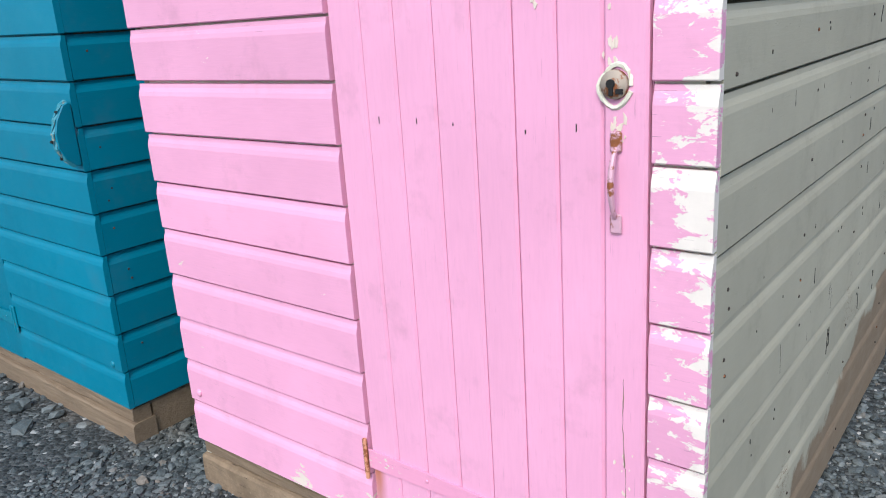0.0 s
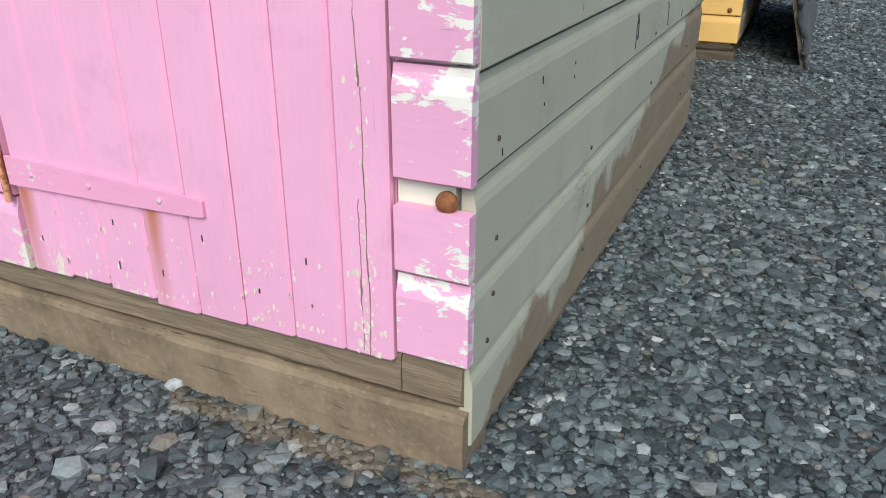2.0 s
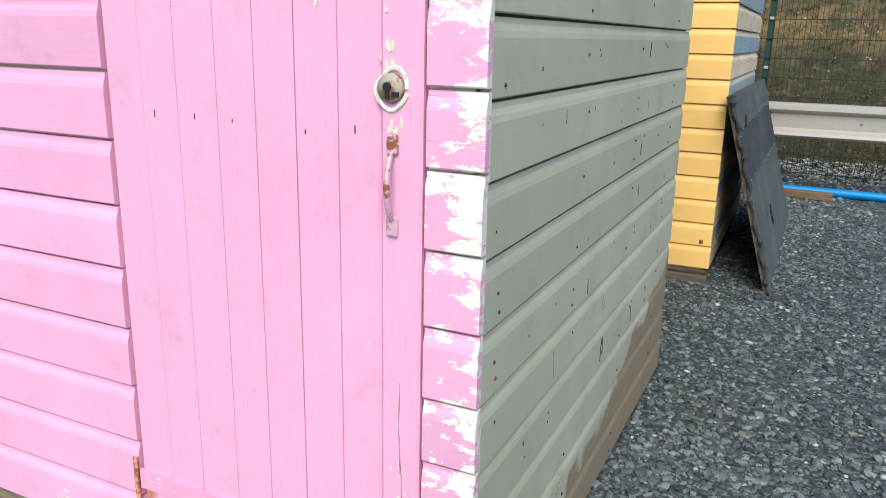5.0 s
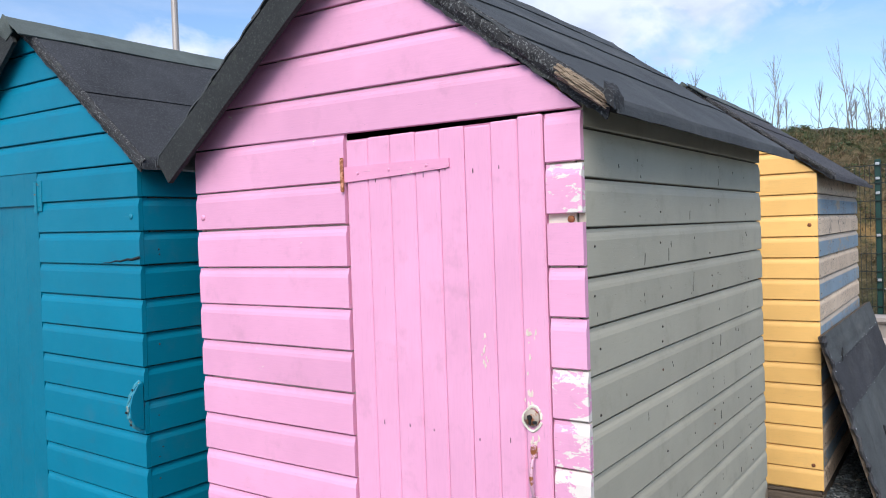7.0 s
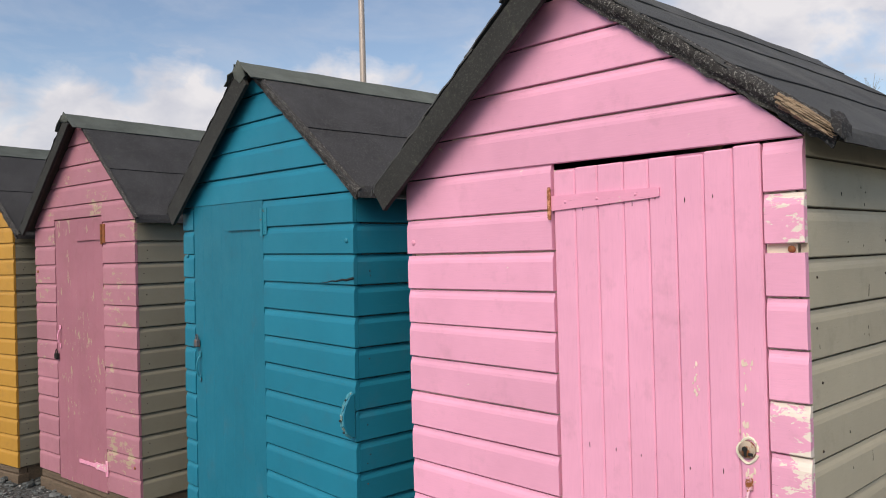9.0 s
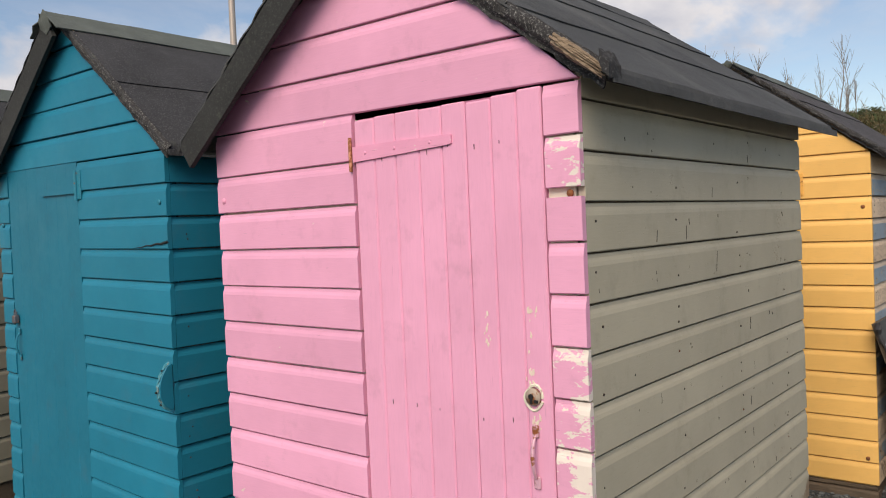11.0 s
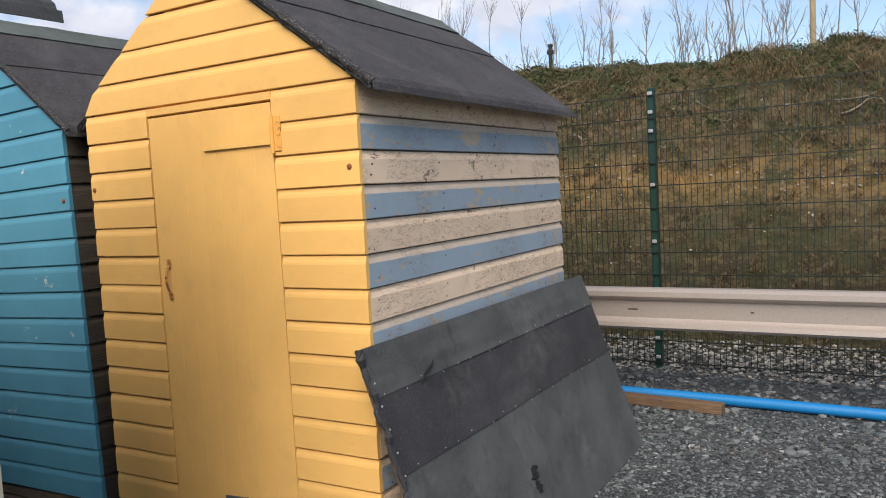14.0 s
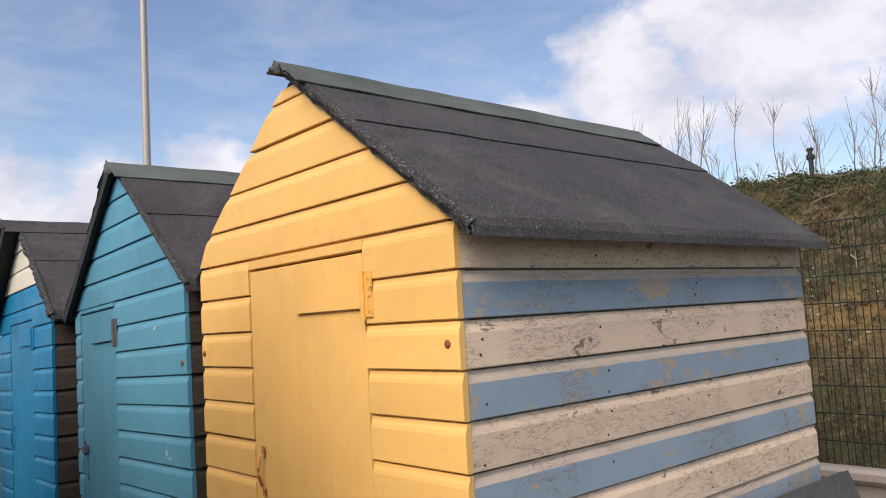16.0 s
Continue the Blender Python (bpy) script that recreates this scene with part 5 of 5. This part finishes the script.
for x_line, z_low, z_high, seed in ((-0.160, 0.185, 0.60, 1.0), (-0.171, 0.19, 0.44, 5.0), (-0.166, 0.60, 0.80, 9.0)):
    bm = bmesh.new()
    q = 40
    line = []
    for i in range(q + 1):
        z = z_low + (z_high - z_low) * i / q
        x = x_line + 0.005 * noise.noise((z * 9, seed, 0)) + 0.0016 * noise.noise((z * 60, seed, 3))
        w = 0.0003 + 0.0016 * max(0.0, 0.35 + noise.noise((z * 22, seed, 6))) * (1 - 0.6 * i / q)
        line.append([bm.verts.new((x + k * w, -0.0012, z)) for k in (-1, 1)] + [bm.verts.new((x + k * w, 0.003, z)) for k in (1, -1)])
    for i in range(q):
        for k in range(4):
            bm.faces.new((line[i][k], line[i][(k + 1) % 4], line[i + 1][(k + 1) % 4], line[i + 1][k]))
    part("split", bm, m_splinter, pink_door, "dark weathered split along a plank")
bm = bmesh.new()
clusters = ((-0.352, 1.565, 0.010, 0.028, 0.0036), (-0.196, 1.43, 0.010, 0.022, -0.0009), (-0.178, 1.295, 0.008, 0.016, -0.0009), (-0.19, 1.60, 0.012, 0.05, -0.0009))
for i in range(250):
    if i >= 210:
        cx, cz, sx, sz, face = clusters[i % 4]
        x, z = cx + rn.gauss(0, sx), cz + rn.gauss(0, sz)
        if face < 0 and not -0.207 < x < -0.126:
            continue
    elif i < 90:
        z, x, face = 0.185 + 0.45 * rn.random() ** 2, -0.165 + rn.gauss(0, 0.012), -0.0009
        if x < -0.208 or x > -0.126:
            continue
    else:
        z, x, face = 0.19 + 0.14 * rn.random() ** 2.2, rn.uniform(-0.87, -0.215), 0.0036
    q = rn.uniform(0.0009, 0.0034) * (1.9 if i >= 210 else 1.5 if rn.random() < 0.12 else 1)
    n_v = rn.choice((5, 6, 7, 8))
    face -= 0.000004 * i
    ring = [bm.verts.new((x + q * rn.uniform(0.3, 1.2) * math.cos(6.283 * k / n_v), face, z + 1.9 * q * rn.uniform(0.3, 1.3) * math.sin(6.283 * k / n_v))) for k in range(n_v)]
    f = bm.faces.new(ring)
    e = bmesh.ops.extrude_face_region(bm, geom=[f])
    bmesh.ops.translate(bm, verts=[g for g in e["geom"] if isinstance(g, bmesh.types.BMVert)], vec=(0, 0.002, 0))
tagged(part("flaked_paint", bm, m_chip, pink_door), kind="stuff")
# splintered end of the verge board
S0 = 0.198 + 14 * 0.1488 + 0.035 + 0.735 * 0.871
bm = bmesh.new()
rs = random.Random(41)
for i in range(34):
    a0, a1 = rs.uniform(-0.05, 0.03), rs.uniform(0.05, 0.115)
    off, y, h = rs.uniform(-0.03, 0.012), rs.uniform(-0.062, -0.03), rs.uniform(-0.006, 0.006)
    line = [(a, y + rs.uniform(-0.003, 0.003), S0 + 0.052 + off * (1 - 0.3 * f) + h * f - 0.735 * (0.871 + a) - 0.006 * f * f) for f, a in ((q / 3, a0 + (a1 - a0) * q / 3) for q in range(4))]
    r = rs.uniform(0.003, 0.0065)
    tube(bm, line, [r, r * 1.1, r * 0.8, r * 0.25], 5)
tagged(part("splintered_verge_end", bm, m_splinter, pink_root, "broken bare wood end of the verge board"), kind="stuff")
vs, fs = sheet(lambda u, v: (0.10 + 0.028 * u + 0.01 * noise.noise((v * 4, u, 2)), -0.055 + 0.07 * v, 2.342 - 0.735 * 0.03 * u + 0.012 * noise.noise((u * 3, v * 4, 8)) - 0.02 * u), 4, 5, 0.04, (0, 0, -1))
put_mesh("torn_felt_end", vs, fs, m_felt, pink_root)

# scratches and nicks in the cream side
bm = bmesh.new()
for i in range(95):
    y = rn.choice((0.09, 0.30, 0.46, 0.74, 0.98, 1.02, 1.34, 1.36, 1.62, 1.80)) + rn.uniform(-0.03, 0.03)
    k = rn.randrange(3, 15)
    z = 0.04 + 0.146 * k + rn.uniform(0.02, 0.10)
    h = rn.choice((0.003, 0.003, 0.004, 0.004, 0.005, 0.006, 0.010, 0.018, 0.03, 0.04))
    h = min(h, 0.04 + 0.146 * k + 0.105 - z, z - (0.04 + 0.146 * k + 0.016))
    if h > 0.001:
        w = rn.uniform(0.0006, 0.0015)
        lean_y = rn.uniform(-0.2, 0.2) * h
        q = [bm.verts.new((x, y + a * w + c * lean_y, z + c * h)) for x in (-0.003, 0.0009) for a, c in ((-1, -1), (1, -1), (0.6, 1), (-0.6, 1))]
        for f in ((3, 2, 1, 0), (4, 5, 6, 7), (0, 1, 5, 4), (1, 2, 6, 5), (2, 3, 7, 6), (3, 0, 4, 7)):
            bm.faces.new([q[m] for m in f])
tagged(part("scratches", bm, m_dark, pink_side), kind="stuff")

# bracket board on the corner of the teal hut
teal_root, teal_front, _, _ = teal
bm = bmesh.new()
rim = [(-0.003, 1.31), (-0.012, 1.315), (-0.032, 1.305), (-0.06, 1.26), (-0.073, 1.215), (-0.071, 1.165), (-0.05, 1.125), (-0.02, 1.10), (-0.003, 1.098)]
flat = bm.faces.new([bm.verts.new((-0.024, y, z)) for y, z in rim])
ext = bmesh.ops.extrude_face_region(bm, geom=[flat])
bmesh.ops.translate(bm, verts=[g for g in ext["geom"] if isinstance(g, bmesh.types.BMVert)], vec=(0.025, 0, 0))
bmesh.ops.bevel(bm, geom=list(bm.edges), offset=0.003, segments=1, affect="EDGES")
handle_board = part("side_bracket", bm, m_teal_side, teal_root, "rounded teal painted bracket board with rim coloured as lit")
# light on the front-facing rim, put in as a paler chipped colour
bm = bmesh.new()
tube(bm, [(-0.012, y - 0.001, z) for y, z in rim[1:8]], 0.0095, 6)
part("worn_rim", bm, painted_wood("chipped_teal_rim", (0.05, 0.26, 0.33), (0.33, 0.38, 0.33), 0.6, "z", 0.5, 0.3, fine=60), handle_board, "chipped rim painted paler for the light on it")
for y, z in ((-0.046, 1.285), (-0.079, 1.19), (-0.058, 1.13)):
    bm = bmesh.new()
    cyl(bm, pose(-0.012, y - 0.006, z, 90), 0.006, 0.005, 0.006, 8)
    part("screw", bm, m_dark, handle_board)
bm = bmesh.new()
tube(bm, [(-0.30 + 0.03 * i, -0.001, 1.845 + 0.003 * math.sin(i * 2.1) + 0.0028 * i) for i in range(11)], [0.001 + 0.0006 * i for i in range(11)], 5)
part("split", bm, m_dark, teal_front)
for hut_parts, x, z in ((teal, -1.72, 1.42), (faded, -1.31, 1.20), (pale, -1.62, 1.36)):
    bm = bmesh.new()
    box(bm, x - 0.02, x + 0.02, -0.03, 0.002, z - 0.03, z + 0.02, 0.006)
    tube(bm, [(x - 0.013, -0.015, z + 0.015), (x - 0.013, -0.015, z + 0.04), (x, -0.015, z + 0.052), (x + 0.013, -0.015, z + 0.04), (x + 0.013, -0.015, z + 0.015)], 0.005, 6)
    part("padlock", bm, m_dark if hut_parts is faded else m_grey_iron, hut_parts[2])
# lifted felt on the blue hut's roof
blue_root = blue[0]
vs, fs = sheet(lambda u, v: (-0.89 + 0.20 + 0.26 * u, 0.95 + 0.6 * v, 2.203 + 0.81 * 0.89 - 0.81 * (0.20 + 0.26 * u) + 0.07 + 0.15 * math.sin(math.pi * u) * math.sin(math.pi * v)), 8, 10, 0.006, (0, 0, -1))
put_mesh("lifted_felt", vs, fs, m_felt, blue_root, "curled loose piece of roofing felt", True)

# scraps under the leaning panel
bm = bmesh.new()
for i in range(7):
    bmesh.ops.create_icosphere(bm, subdivisions=1, radius=rn.uniform(0.015, 0.035), matrix=pose(0.36 + rn.uniform(-0.07, 0.06), 3.53 + rn.uniform(-0.05, 0.03), 0.012, 0, 0, rn.uniform(0, 90)) @ Matrix.Diagonal((1.3, 0.8, 0.6, 1)))
tagged(part("felt_scraps", bm, m_felt), "crumbled dark felt scraps at the panel's foot", "rubble", kind="stuff")

# pale flints in the bank
rs = random.Random(41)
bm = bmesh.new()
for i in range(480):
    x, y = rs.uniform(-5, 6), rs.gauss(11.0, 0.22) if rs.random() < 0.75 else 9.3 + 2.6 * rs.random()
    if noise.noise((x * 1.2, y * 2.0, 6.0)) < -0.12:
        continue
    bmesh.ops.create_icosphere(bm, subdivisions=1, radius=1.0, matrix=pose(x, y, bank_z(x, y) + 0.02, rs.uniform(0, 60), 0, rs.uniform(0, 180)) @ Matrix.Diagonal((0.006 + 0.03 * rs.random() ** 2.2, 0.006 + 0.02 * rs.random() ** 2, rs.uniform(0.006, 0.016), 1)))
_n = Net("pale_flint")
m_flint = _n.done(_n.mix(_n.noise(30, 3), (0.28, 0.24, 0.18), (0.52, 0.47, 0.39)), 0.8)
tagged(part("flints", bm, m_flint), "pale stones in the earth of the bank", "stones", kind="stuff")

# pale sticks lying on the upper bank
rk = random.Random(57)
bm = bmesh.new()
for i in range(30):
    x, y = rk.uniform(-4.5, 6.5), rk.uniform(11.4, 12.9)
    a, L = rk.uniform(-0.7, 0.7), rk.uniform(0.15, 0.55)
    pts = []
    for q in range(5):
        px, py = x + L * (q / 4) * math.cos(a), y + L * (q / 4) * math.sin(a) * 0.6
        pts.append((px, py, bank_z(px, py) + 0.05 + rk.uniform(-0.03, 0.05)))
    r = rk.uniform(0.006, 0.016)
    tube(bm, pts, [r, r, r * 0.8, r * 0.6, r * 0.3], 5)
m_stick = raw_wood("bleached_sticks", (0.12, 0.09, 0.06), (0.34, 0.28, 0.21), "x")
tagged(part("fallen_sticks", bm, m_stick), "bleached bare sticks and roots lying on the bank", "sticks", kind="stuff")

# bolt heads near the hut corners
for hp, spots_b, mt in ((pink, ((-1.70, 2.035), (-1.69, 0.36)), m_pink_iron), (teal, ((-0.055, 2.06), (-1.87, 1.98), (-0.06, 0.33)), m_teal_iron), (yellow, ((-0.05, 1.90), (-0.06, 0.27), (-1.69, 1.88)), m_rust), (faded, ((-0.07, 0.42), (-1.67, 1.92)), m_rust), (pale, ((-0.05, 1.84),), m_rust)):
    for x, z in spots_b:
        bm = bmesh.new()
        bmesh.ops.create_uvsphere(bm, u_segments=12, v_segments=8, radius=0.013, matrix=pose(x, -0.001, z) @ Matrix.Diagonal((1, 0.55, 1, 1)))
        part("bolt_head", bm, mt, hp[1], "", True)

# low dark green growth on the upper bank
rb = random.Random(91)
vs, fs = [], []
for c in range(200):
    cx, cy = rb.uniform(-5.5, 7.0), rb.uniform(12.2, 13.0) if c % 2 else rb.uniform(11.2, 12.9)
    cr = rb.uniform(0.12, 0.42)
    for i in range(int(260 * cr)):
        a, q = rb.uniform(0, 6.28), cr * math.sqrt(rb.random())
        x, y = cx + q * math.cos(a), cy + 0.6 * q * math.sin(a)
        z = bank_z(x, y) + rb.uniform(0.0, 0.16) * (1 - q / cr) + 0.01
        e = rb.uniform(0.012, 0.03)
        d1 = Vector((rb.uniform(-1, 1), rb.uniform(-1, 1), rb.uniform(-0.4, 0.8))).normalized() * e
        d2 = d1.orthogonal().normalized() * e * 0.6
        p = Vector((x, y, z))
        k = len(vs)
        vs += [tuple(p - d1), tuple(p - d2 * 0.9), tuple(p + d1), tuple(p + d2)]
        fs.append((k, k + 1, k + 2, k + 3))
_n = Net("dark_green_leaves")
_i = _n.node("ShaderNodeNewGeometry").outputs["Random Per Island"]
m_leaf = _n.done(_n.mix(_i, (0.016, 0.032, 0.010), (0.075, 0.10, 0.028)), 0.7)
tagged(put_mesh("low_growth", vs, fs, m_leaf), "low dark green ivy and bramble growth on the bank", "undergrowth", kind="stuff")
